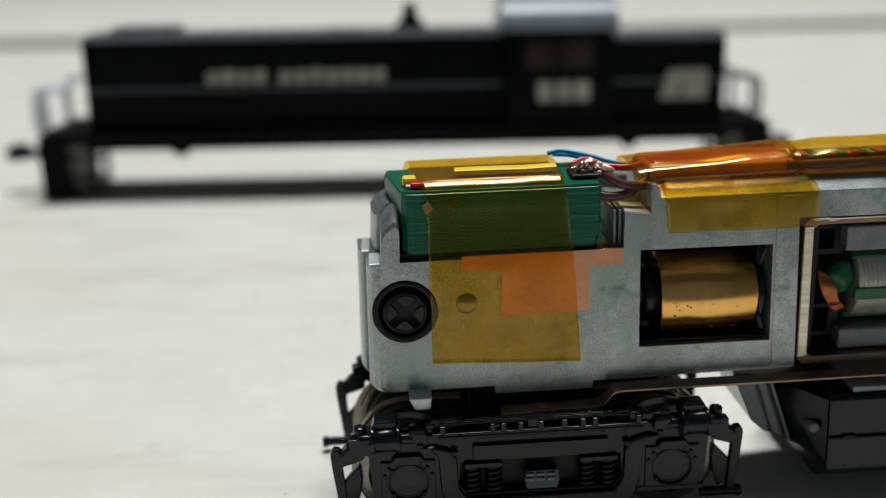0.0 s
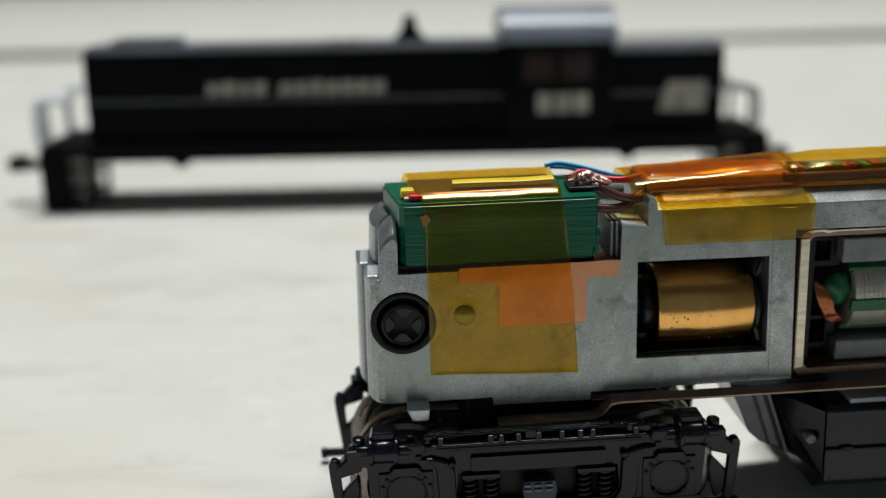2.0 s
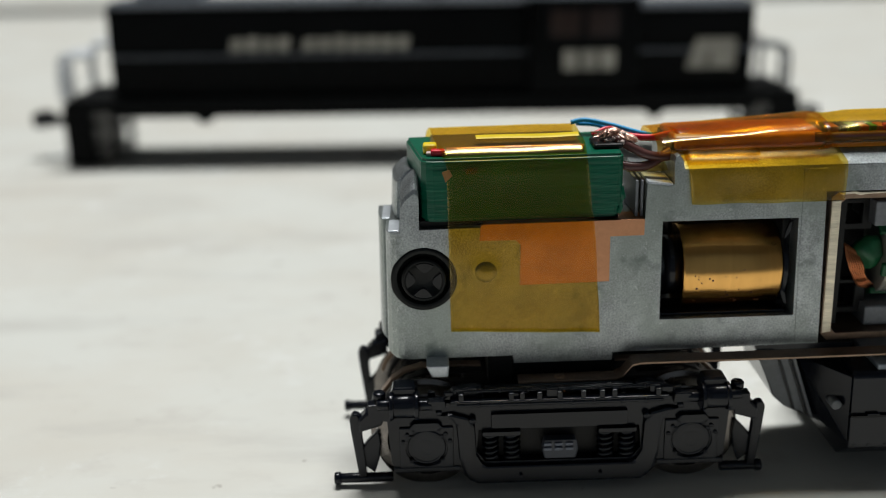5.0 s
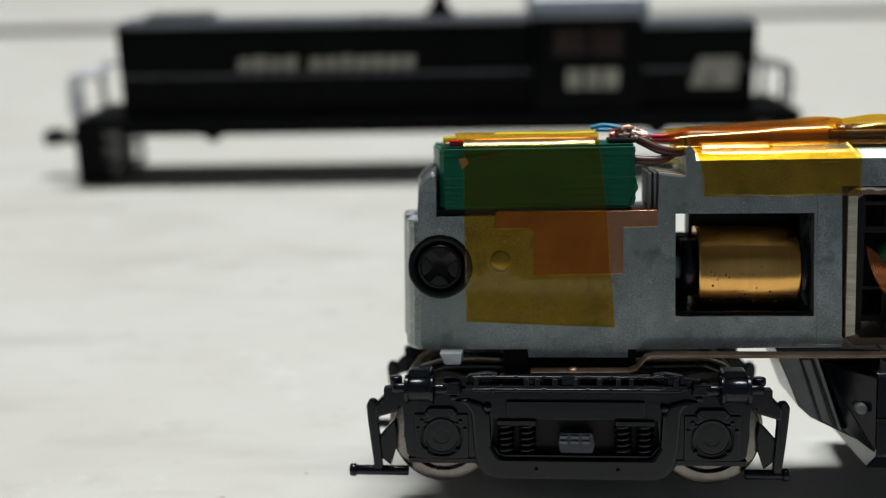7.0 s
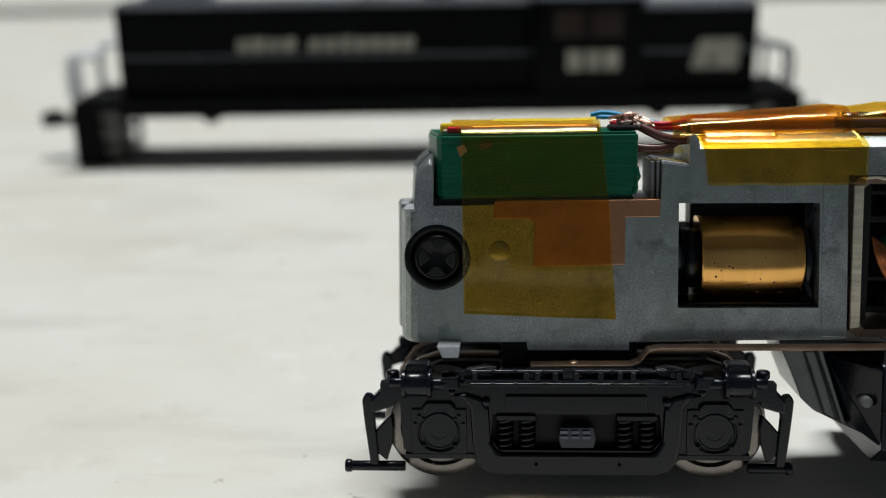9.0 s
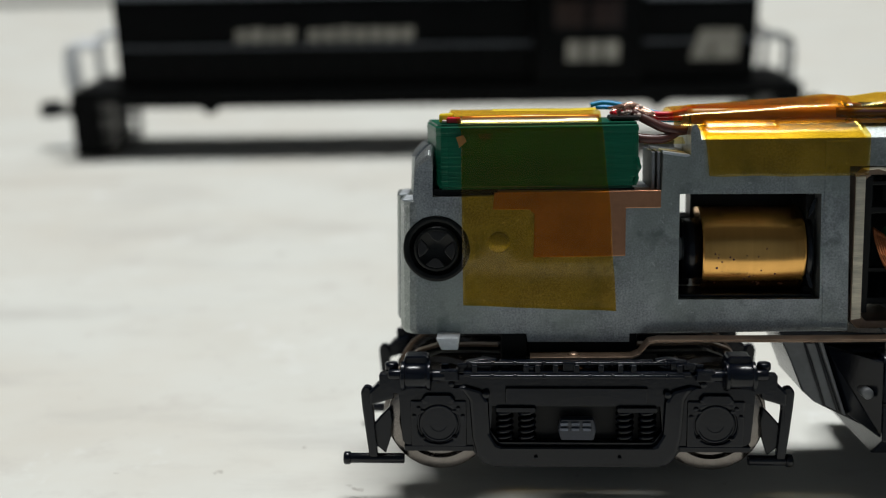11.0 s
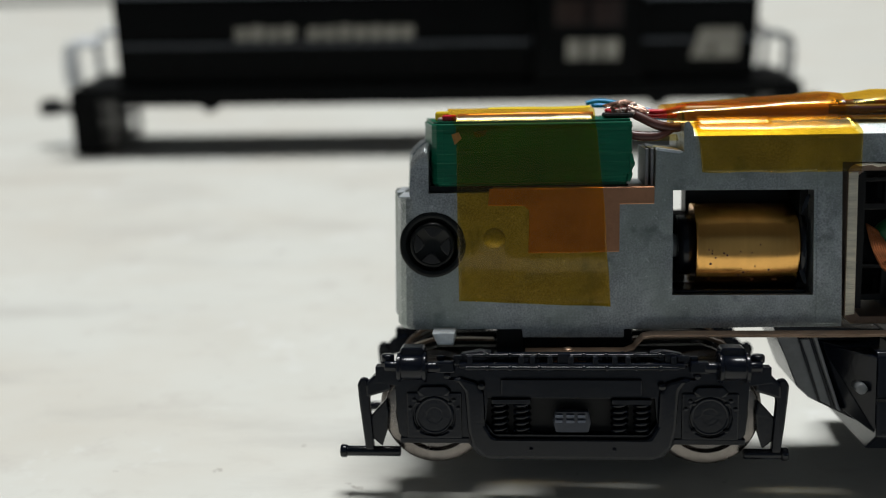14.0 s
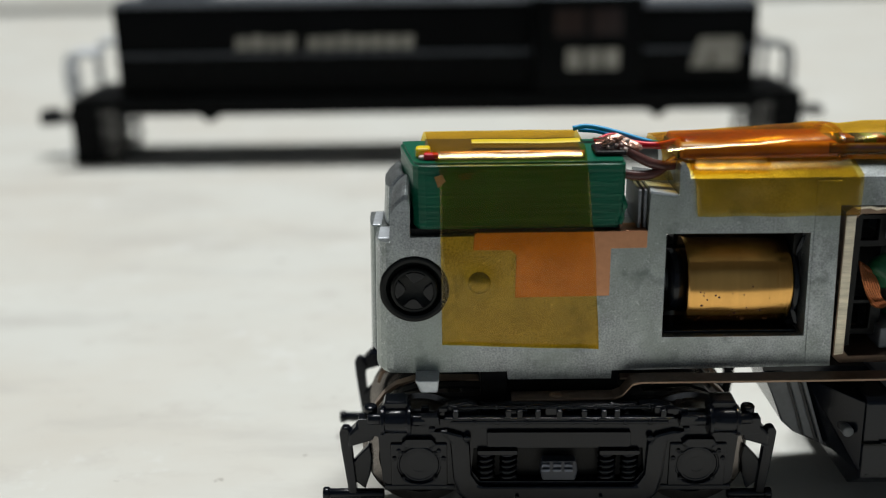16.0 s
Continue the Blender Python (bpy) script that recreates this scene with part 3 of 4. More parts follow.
def build_tank(top):
    sect = [(-2.6, -8.2), (-2.3, -7.9), (9.1, -7.9), (9.4, -8.2), (9.6, -13.2), (7.8, -14.6), (-1.0, -14.6), (-2.9, -13.2)]
    bm = bmesh.new()
    rings = []
    for x in (24.1, 38.0):
        rings.append([bm.verts.new((x, y, z)) for y, z in sect])
    for i in range(8):
        bm.faces.new((rings[0][i], rings[0][(i + 1) % 8], rings[1][(i + 1) % 8], rings[1][i]))
    bm.faces.new(rings[0])
    bm.faces.new(rings[1])
    tank = part("fuel_tank", bm, M_BLACK, top, "black moulded fuel tank with slanted end", 0.12)
    # slanted end skirt
    part("end_skirt", prism(bmesh.new(), [(18.5, -7.0), (20.1, -11.0), (20.9, -11.75), (22.3, -12.45), (25.2, -13.88), (25.2, -7.2)], 0.6, 6.2), M_BLACK, tank, "", 0.15)
    part("skirt_panel", prism(bmesh.new(), [(18.62, -7.5), (20.15, -10.95), (20.9, -11.7), (21.45, -11.95), (20.4, -8.9), (19.95, -7.5)], 0.42, 0.62), M_GREY, tank, "dark grey panel", 0.08)
    part("skirt_panel", prism(bmesh.new(), [(20.2, -7.8), (20.62, -8.9), (21.62, -11.95), (22.3, -12.3), (20.75, -7.8)], 0.42, 0.62), M_GREY, tank, "", 0.08)
    part("skirt_rib", prism(bmesh.new(), [(20.95, -7.7), (22.62, -12.45), (22.85, -12.55), (21.2, -7.7)], 0.2, 0.62), M_GREY, tank, "", 0.05)
    for x, z in ((21.7, -8.6), (22.2, -10.0), (23.0, -12.1)):
        part("bolt", lathe(bmesh.new(), [(-0.12, 0.1), (-0.02, 0.16), (0.1, 0.16)], shift(x, 0.6, z) @ Y_AXIS, 10), M_BLACK, tank)
    # plate's grey raised to hold the light that falls on it
    part("top_plate", boxed(25.8, 38, -2.2, 9, -7.95, -7.55), mat("lit_grey_plate", (0.26, 0.30, 0.34), 0.35, 0, 0.25, 900, 0.02, 3500), tank, "top plate, pale grey for the light on it", 0.08)
    part("seam", boxed(24.05, 38, -3.02, -2.75, -10.9, -10.78), M_DULL, tank)
    part("latch", boxed(25.1, 25.9, -3.0, -2.7, -10.95, -10.65), M_BLACK, tank, "", 0.05)
    for x in (24.5, 25.4, 26.5, 27.6, 29.5):
        part("bolt", lathe(bmesh.new(), [(-0.08, 0.1), (0.1, 0.14)], shift(x, -2.85, -13.0) @ Y_AXIS, 8), M_BLACK, tank)
    # slanted black end between the skirt and the box
    bm = bmesh.new()
    for p in ((21.3, 0.62, -7.9), (22.9, 0.62, -12.45), (24.2, -2.7, -13.1), (24.2, -2.45, -8.3), (24.2, 0.62, -13.4), (24.2, 0.62, -7.9)):
        bm.verts.new(p)
    bmesh.ops.convex_hull(bm, input=bm.verts[:])
    part("slanted_end", bm, M_BLACK, tank, "", 0.06)
    part("drain_plug", lathe(bmesh.new(), [(-1.1, 0.3), (-1.05, 0.34), (0.2, 0.34)], shift(23.3, -1.25, -10.3) @ Y_AXIS, 24), M_GREY, tank, "round grey plug", 0, True)


def build_top(top):
    # amber tape over the green box and down the side
    prof = [(7.2, 6.2), (7.0, 6.75), (6.2, 7.0), (4.0, 7.02), (2.4, 7.0), (1.3, 6.92), (0.62, 6.65), (0.2, 6.25), (0.0, 5.8), (-0.02, 4.5), (-0.08, 3.0), (-0.24, 2.0), (-0.32, 0.5), (-0.31, -2.0), (-0.13, -3.2), (-0.06, -5.35)]
    bm = film(bmesh.new(), prof, lambda s: -2.95 + 1.3 * min(1, s * 1.9), lambda s: 7.1 + 1.0 * max(0, s - 0.5) * 2, 26, 0.05,
              lambda x, y, z, s, u: (y - (0.26 * math.exp(-((x - 0.68) ** 2 + (z + 1.12) ** 2) / 0.5) if y < 0.1 else 0), z - 0.045 * (x - 3) * max(0, (s - 0.75) * 4)))
    thick(part("amber_tape", bm, M_TAPE, top, "amber film tape over box and side", 0, True), 0.05)
    # parts under the tape
    part("end_component", boxed(-3.1, -2.2, 1.4, 2.4, 6.4, 7.0), M_YELLOW, top, "yellow component end", 0.15)
    part("end_component", boxed(-2.6, -1.7, 0.75, 1.3, 6.42, 6.8), M_RED, top, "red component end", 0.1)
    part("end_component", boxed(-2.9, -1.9, 0.9, 1.9, 6.4, 6.62), M_SOLDER, top, "", 0.08)
    part("board", boxed(-2.6, 7.0, 0.9, 6.0, 6.42, 6.6), mat("tan_board", (0.13, 0.11, 0.065), 0.5, 0, 0.3, 900), top, "small tan circuit board under the tape", 0.03)
    # the fold's bright yellow paints in the light along its edge
    part("tape_fold", film(bmesh.new(), [(2.3, 7.07), (2.55, 7.15), (3.0, 7.17), (3.25, 7.1)], lambda s: 0.3, lambda s: 6.9, 16, 0.05, None, 2), M_YELLOW, top, "doubled tape fold, bright yellow for the light it catches", 0, True)
    part("orange_bead", tube(bmesh.new(), [(-1.6, 1.15, 6.62), (2.5, 1.1, 6.66), (7.0, 1.1, 6.62)], 0.24, 10, 5), mat("orange_lacquer", (0.75, 0.30, 0.08), 0.3, 0.2, 0.2), top, "orange-lacquered strip under the tape", 0, True)
    part("tape_flake", prism(bmesh.new(), [(-1.95, 5.6), (-1.5, 5.75), (-1.3, 5.35), (-1.75, 4.95)], -0.14, -0.08), mat("brown_flake", (0.30, 0.15, 0.03), 0.4, 0, 0.4, 2500), top, "small torn brown tape flake")
    part("tape_flake", prism(bmesh.new(), [(-0.6, 5.75), (0.3, 5.85), (0.2, 5.5), (-0.4, 5.4)], -0.14, -0.1), M_TAPE_DEEP, top)
    # solder joint
    bm = bmesh.new()
    random.seed(11)
    for k in range(34):
        r = bmesh.ops.create_icosphere(bm, subdivisions=2, radius=random.uniform(0.08, 0.17))
        m = shift(8.7 + random.uniform(-0.6, 1.1), 2.4 + random.uniform(-0.8, 0.8), 6.75 + random.uniform(-0.15, 0.5))
        for v in r["verts"]:
            v.co *= 1 + 0.4 * noise.noise(v.co * 6 + Vector((k, 0, 0)))
        bmesh.ops.transform(bm, matrix=m, verts=r["verts"])
    part("solder_joint", bm, M_SOLDER, top, "rough solder joint with bare strands", 0, True)
    part("joint_base", boxed(7.7, 9.6, 1.3, 3.6, 6.4, 6.72), M_DULL, top, "black insulation under the joint", 0.2)
    bare = mat("bare_copper_strand", (0.80, 0.52, 0.42), 0.3, 0.9, 0.3, 2000, 0.0)
    for k in range(34):
        a, u = random.uniform(-0.8, 0.8), random.uniform(-0.5, 0.5)
        z = 6.95 + random.uniform(0, 0.35)
        part("strand", tube(bmesh.new(), [(8.2 + u, 2.2 + a, z), (9.0 + u * 0.6, 2.3 - a * 0.5, z + 0.2 + 0.1 * u), (9.8 + u, 2.2 + a * 0.7, z - 0.15), (10.4 + u * 0.5, 2.0 + a * 0.3, z - 0.4)], 0.035, 5, 4), bare, top)
    for name, material, pts, r in (
            ("blue_wire", M_BLUE, [(6.8, 5.6, 7.25), (7.8, 5.5, 7.4), (9.5, 5.0, 7.1), (11.3, 4.4, 6.65), (13.0, 4.3, 6.4), (15.0, 4.0, 6.4)], 0.16),
            ("blue_wire", M_BLUE, [(7.2, 5.9, 7.1), (8.6, 5.6, 7.0), (10.2, 5.0, 6.5), (12.0, 5.0, 6.2), (14.5, 4.4, 6.3)], 0.15),
            ("red_wire", M_RED, [(8.2, 3.4, 6.7), (9.0, 3.6, 7.0), (10.2, 3.5, 6.75), (11.6, 3.0, 6.7), (13.2, 3.1, 6.95), (14.6, 3.4, 6.9)], 0.19),
            ("red_wire", M_RED, [(8.0, 3.9, 6.75), (9.2, 4.3, 7.05), (10.6, 4.0, 6.5), (12.4, 3.8, 6.4), (14.6, 3.8, 6.5)], 0.17),
            ("brown_wire", M_BROWN, [(9.2, 2.0, 6.9), (10.2, 1.6, 6.35), (11.2, 1.4, 5.9), (12.4, 1.6, 5.75), (13.6, 2.0, 6.2)], 0.30),
            ("brown_wire", M_BROWN, [(9.0, 1.4, 5.4), (10.1, 1.2, 5.25), (11.2, 1.3, 5.3), (12.2, 1.7, 5.8), (13.4, 2.2, 6.3)], 0.30),
            ("brown_wire", M_BROWN, [(21.6, 1.3, 6.74), (25, 1.25, 6.74), (29, 1.25, 6.78), (36, 1.25, 6.82)], 0.33)):
        part(name, tube(bmesh.new(), pts, r, 10, 8), material, top, "", 0, True)
    # grey sleeve ends in the notch
    part("folded_tape", film(bmesh.new(), [(1.0, 4.9), (2.0, 5.2), (3.2, 5.1)], lambda s: 9.8, lambda s: 12.4, 10, 0.15), M_TAPE, top, "crumpled amber film", 0, True)

    # wrapped decoder board on top of the frame, inside an orange film sleeve
    for x_from, x_to, material, label in ((11.6, 22.6, M_TAPE_DEEP, "orange film sleeve round the decoder"), (22.2, 36.0, M_TAPE, "clear amber film sleeve round the components")):
        bm = bmesh.new()
        rows = []
        count = int((x_to - x_from) / 0.5)
        for i in range(count + 1):
            x = x_from + (x_to - x_from) * i / count
            h = 1.0 + 0.75 * min(1, max(0, (x - 11.6) / 11)) - 0.2 * max(0, 1 - abs(x - 23.2) / 1.6)
            row = []
            for k in range(25):
                a = math.pi * k / 24
                y = MID - (2.65 if x < 22.4 else 2.5) * math.cos(a) * (1 - 0.08 * math.sin(a))
                z = 6.12 + h * math.sin(a) ** 0.5 + 0.06 * noise.noise(Vector((x * 0.5, k * 0.4, 2)))
                row.append(bm.verts.new((x, y, z)))
            rows.append(row)
        for p, q in zip(rows, rows[1:]):
            for k in range(24):
                bm.faces.new((p[k], p[k + 1], q[k + 1], q[k]))
        thick(part("film_sleeve", bm, material, top, label, 0, True), 0.05)
    board = part("decoder_board", boxed(12.6, 36, 1.3, 5.6, 6.2, 6.75), mat("dark_green_board", (0.02, 0.06, 0.03), 0.4, 0, 0.3, 900), top, "dark circuit board inside the sleeve", 0.05)
    part("heat_shrink", boxed(12.7, 22.3, 1.15, 5.6, 6.14, 7.1), mat("orange_brown_wrap", (0.62, 0.29, 0.06), 0.35, 0, 0.3, 700, 0.05, 1500), board, "orange-brown wrapped component", 0.3, False, 4)
    random.seed(21)
    chips = ((0.03, 0.36, 0.06), (0.50, 0.16, 0.03), (0.02, 0.03, 0.02), (0.16, 0.38, 0.05), (0.38, 0.09, 0.03))
    chip_mats = [mat("component_%d" % i, c, 0.35, 0, 0.2) for i, c in enumerate(chips)]
    x, k = 22.2, 0
    while x < 35:
        w = random.uniform(0.35, 0.7)
        part("component", boxed(x, x + w, 1.7, 2.9, 6.75, 7.25 + random.uniform(0, 0.1)), chip_mats[k % 5], board, "", 0.06)
        x += w + 0.12
        k += 1
    part("lining", boxed(22.3, 36, 1.1, 1.5, 6.08, 6.38), bpy.data.materials["orange_brown_wrap"], board, "orange lining strip", 0.05)
    part("indicator", boxed(26.1, 26.6, 1.6, 2.0, 7.05, 7.4), M_RED, board, "small red component", 0.08)

    # second amber tape, draped over sleeve and side
    prof = [(4.8, 7.72), (3.4, 7.78), (2.3, 7.55), (1.5, 7.0), (0.95, 6.3), (0.05, 5.66), (-0.19, 5.1), (-0.2, 4.2), (-0.19, 3.0)]

    def drape(x, y, z, s, u):
        rise = 0.75 * min(1, max(0, (x - 12.5) / 9.5))
        return y, z - (0.8 - rise) * max(0, 1 - s * 2.1)
    bm = film(bmesh.new(), prof, lambda s: 12.7 + 1.0 * s, lambda s: 21.6 + 1.75 * min(1, s * 1.5), 26, 0.10, drape, 7)
    thick(part("amber_tape", bm, M_TAPE, top, "amber film tape draped over the frame's edge", 0, True), 0.05)
    # doubled strip where the tape overlaps itself
    bm = film(bmesh.new(), [(0.95, 6.37), (0.7, 6.19), (0.4, 5.97)], lambda s: 13.4, lambda s: 18.0, 14, 0.05, None, 3)
    thick(part("tape_overlap", bm, M_TAPE, top, "", 0, True), 0.04)


# ---- the bogie under the chassis ----
PIVOT = (5.4, 3.4, -9.0)
AXLES = (-3.2, 14.0)
AXLE_Z = -12.3


def build_truck(top):
    ox, oy, oz = PIVOT

    def rel(bm):
        bmesh.ops.translate(bm, vec=(-ox, -oy, -oz), verts=bm.verts[:])
        return bm
    bm = bmesh.new()
    box(bm, -0.6, 11.4, 0.3, 6.5, -14.6, -9.6)
    truck = part("truck", rel(bm), M_DULL, top, "black four-wheel bogie with moulded side frames", 0.2)
    # gear cover plates seen above the wheels
    for y in (0.6, 5.4):
        part("gear_cover", rel(prism(bmesh.new(), [(-5.3, -11.2), (-4.6, -9.9), (-3.2, -9.2), (14.0, -9.15), (15.3, -9.8), (16.2, -11.0), (15.6, -11.2), (14.0, -9.9), (-3.0, -9.9), (-4.6, -11.3)], y, y + 0.8)), M_DULL, truck, "", 0.1)
    for y in (0.75, 5.3):
        for drop, material in ((0.0, M_BRONZE), (0.55, M_DULL)):
            for path in ([(-6.35, -10.4), (-6.1, -9.75), (-5.5, -8.95), (-4.7, -8.35), (-3.5, -7.98), (-1.0, -7.95), (0.5, -7.98)],
                         [(9.6, -7.92), (12.5, -7.86), (14.4, -7.85), (15.4, -8.2), (16.2, -8.95), (16.8, -9.8), (17.0, -10.4)]):
                mid = 5.3
                top_line = [(mid + (x - mid) * (1 - drop * 0.06), z - drop) for x, z in path]
                under = [(mid + (x - mid) * 0.985, z - 0.16) for x, z in top_line]
                part("wiper", rel(prism(bmesh.new(), top_line + under[::-1], y, y + 0.7)), material, truck, "thin bent pickup wiper", 0.04)
    for x in AXLES:
        part("axle", rel(lathe(bmesh.new(), [(-5.8, 0.5), (5.8, 0.5)], shift(x, MID, AXLE_Z) @ Y_AXIS, 16)), M_WHEEL, truck, "steel axle", 0, True)
        for side in (-1, 1):
            prof = [(3.6, 2.7), (3.62, 3.6), (3.75, 3.78), (3.95, 3.74), (4.1, 3.42), (5.3, 3.34), (5.4, 3.22), (5.4, 2.6), (5.15, 2.4), (5.1, 1.0), (5.4, 0.9), (5.4, 0.6)]
            w = part("wheel", rel(lathe(bmesh.new(), [((a - 0.55) * side, r) for a, r in prof], shift(x, MID, AXLE_Z) @ Y_AXIS, 56)), M_WHEEL, truck, "brownish metal wheel with deep flange", 0, True)
            edge_split(w)
    for side in (-1, 1):
        build_side(truck, rel, side)
    return truck


def build_side(truck, rel, side):
    """One moulded side frame; depth d is measured outwards from the wheel face."""
    def yy(d):
        return MID + side * (d - 1.0)

    def plate(name, pts, d0, d1, material=M_BLACK, bevel=0.12, holes=(), label=""):
        a, b = sorted((yy(d0), yy(d1)))
        return part(name, rel(prism(bmesh.new(), pts, a, b, holes)), material, truck, label, bevel)

    def rod(name, x, z, d, r, half, axis="x", prof=None):
        if axis == "x":
            m = shift(x, yy(d), z)
        elif axis == "z":
            m = shift(x, yy(d), z) @ Z_AXIS
        else:
            m = shift(x, yy(d), z) @ Y_AXIS
        p = prof or [(-half, r * 0.85), (-half + 0.08, r), (half - 0.08, r), (half, r * 0.85)]
        turned = part(name, rel(lathe(bmesh.new(), p, m, 20)), M_BLACK, truck, "", 0, True)
        return turned
    # main casting: top bar, pedestals, deep drop in the middle
    main = [(-6.9, -9.0), (-5.0, -8.95), (-2.0, -8.95), (0.2, -9.2), (10.6, -9.2), (12.8, -8.95), (15.6, -8.95), (17.7, -9.0), (17.7, -10.0), (16.4, -10.2), (16.2, -13.3), (15.6, -13.9),
            (12.4, -13.9), (11.9, -13.9), (11.2, -14.75), (10.4, -15.0), (0.4, -15.0), (-0.4, -14.75), (-1.1, -13.9), (-1.6, -13.9), (-4.9, -13.9), (-5.5, -13.3), (-5.7, -10.2), (-6.9, -10.0)]
    hole = [(0.2, -11.0), (10.6, -11.0), (10.75, -12.6), (10.2, -13.35), (0.6, -13.35), (0.05, -12.6)]
    plate("side_frame", main, 6.3, 7.1, bevel=0.18, holes=[hole])
    plate("spring_recess", [(-0.2, -10.6), (11.0, -10.6), (11.0, -13.6), (-0.2, -13.6)], 5.9, 6.25, M_DULL, 0)
    # equaliser bar, proud of the casting
    outer, inner = [], []
    for side_x, cx in ((-1, 0.9), (1, 9.9)):
        o = [(cx + side_x * 3.3, -9.75), (cx + side_x * 2.6, -9.9), (cx + side_x * 2.15, -10.5), (cx + side_x * 2.0, -12.9), (cx + side_x * 1.7, -14.1), (cx + side_x * 0.9, -14.85)]
        k = [(cx + side_x * 2.4, -9.62), (cx + side_x * 1.4, -9.9), (cx + side_x * 0.95, -10.6), (cx + side_x * 0.85, -12.7), (cx + side_x * 0.45, -13.4), (cx, -13.55)]
        outer.append(o)
        inner.append(k)
    bar = outer[0] + outer[1][::-1] + inner[1] + inner[0][::-1]
    plate("equaliser_bar", bar, 6.95, 7.45, bevel=0.22)
    plate("bolster_band", [(1.0, -9.75), (9.8, -9.75), (9.8, -10.75), (1.0, -10.75)], 7.05, 7.4, M_BLACK, 0.1)
    # rails along the top of the casting
    plate("top_rail", [(-1.6, -8.72), (12.4, -8.72), (12.4, -9.0), (-1.6, -9.0)], 6.9, 7.5, bevel=0.08)
    plate("top_rail", [(0.6, -8.2), (10.2, -8.2), (10.2, -8.55), (0.6, -8.55)], 6.2, 6.7, bevel=0.08)
    random.seed(31)
    for k in range(22):
        x, d = -2.6 + k * 0.75 + random.uniform(-0.2, 0.2), random.uniform(6.5, 7.4)
        w, h = random.uniform(0.12, 0.42), random.uniform(0.12, 0.32)
        z = random.choice((-8.45, -8.65, -9.05, -9.3))
        plate("casting_detail", [(x - w, z + h), (x + w, z + h), (x + w, z - h), (x - w, z - h)], d - 0.3, d, bevel=0.08)
    for z, d, r in ((-8.98, 7.45, 0.13), (-8.3, 6.9, 0.12)):
        rod("brake_rod", 5.4, z, d, r, 6.6)
        for x in (0.2, 1.6, 3.4, 6.2, 7.6, 9.4, 10.9):
            rod("collar", x, z, d, r * 1.6, 0.12)
    for x in (-0.9, 2.3, 3.0, 4.1, 5.4, 6.9, 8.1, 8.9, 11.7):
        plate("lug", [(x - 0.17, -8.25), (x + 0.17, -8.25), (x + 0.17, -9.15), (x - 0.17, -9.15)], 6.6, 7.45, bevel=0.07)
    plate("wing", [(-2.2, -8.85), (-1.4, -8.2), (-0.3, -8.0), (0.5, -8.15), (0.5, -8.5), (-0.4, -8.9)], 6.2, 6.9, bevel=0.1)
    plate("wing", [(13.0, -8.85), (12.2, -8.2), (11.1, -8.0), (10.3, -8.15), (10.3, -8.5), (11.2, -8.9)], 6.2, 6.9, bevel=0.1)
    for sx, c in ((-1, AXLES[0]), (1, AXLES[1])):
        cx = c + sx * 1.35
        # brake cylinder, its flange and stub, beside it the outer end of the beam
        rod("brake_cylinder", cx, -9.0, 7.2, 0.78, 0.78, "x", [(-0.92, 0.6), (-0.92, 0.88), (-0.9, 0.92), (-0.86, 0.92), (-0.72, 0.92), (-0.68, 0.9), (-0.66, 0.83), (-0.62, 0.8), (0.62, 0.8), (0.66, 0.83), (0.68, 0.9), (0.72, 0.92), (0.86, 0.92), (0.9, 0.92), (0.92, 0.88), (0.92, 0.6)])
        plate("cylinder_hood", [(cx - 0.95, -8.7), (cx - 0.7, -7.75), (cx + 0.7, -7.75), (cx + 0.95, -8.7)], 5.9, 7.25, bevel=0.16)
        rod("piston", cx + sx * 1.25, -8.95, 7.15, 0.34, 0.5)
        rod("piston", cx - sx * 1.25, -9.0, 7.2, 0.36, 0.55)
        plate("bracket", sorted_loop([(cx - sx * 1.5, -8.6), (cx - sx * 2.6, -8.6), (cx - sx * 2.7, -9.3), (cx - sx * 1.5, -9.3)]), 6.9, 7.5, bevel=0.1)
        rod("knob", cx + sx * 1.6, -8.55, 6.6, 0.42, 0.25, "z")
        rod("knob", cx - sx * 2.2, -9.5, 7.35, 0.2, 0.15, "y")
        rod("knob", c - sx * 3.0, -10.15, 7.3, 0.24, 0.2, "y")
        # journal box
        plate("journal_frame", [(c - 1.75, -10.6), (c + 1.75, -10.6), (c + 1.75, -13.6), (c - 1.75, -13.6)], 7.0, 7.25, bevel=0.1,
              holes=[[(c + 1.35 * math.cos(a * math.pi / 10), -12.15 + 1.3 * math.sin(a * math.pi / 10)) for a in range(20)]])
        m = shift(c, yy(6.95), -12.15) @ Y_AXIS
        part("journal_cover", rel(lathe(bmesh.new(), [(0, 1.3), (side * 0.16, 1.26), (side * 0.2, 1.08), (side * 0.1, 0.98), (side * -0.2, 0.9), (side * -0.2, 0.74), (side * 0.12, 0.68), (side * 0.16, 0.5), (side * 0.02, 0.42), (side * 0.0, 0.1)], m, 28)), M_BLACK, truck, "", 0, True)
        for a in (45, 135, 225, 315):
            rod("bolt", c + 1.42 * math.cos(radians(a)), -12.15 + 1.25 * math.sin(radians(a)), 7.28, 0.13, 0.07, "y")
        for a in range(20, 161, 20):
            rod("rivet", c + 1.62 * math.cos(radians(a)), -12.2 + 1.72 * math.sin(radians(a)), 7.2, 0.15, 0.14, "y")
        plate("journal_lid", [(c - 0.8, -10.2), (c + 0.8, -10.2), (c + 1.1, -10.55), (c + 0.75, -10.8), (c - 0.75, -10.8), (c - 1.1, -10.55)], 7.1, 7.45, bevel=0.1)
        plate("journal_tie", [(c - 2.2, -13.55), (c + 2.2, -13.55), (c + 2.2, -13.95), (c - 2.2, -13.95)], 6.6, 7.2, bevel=0.08)
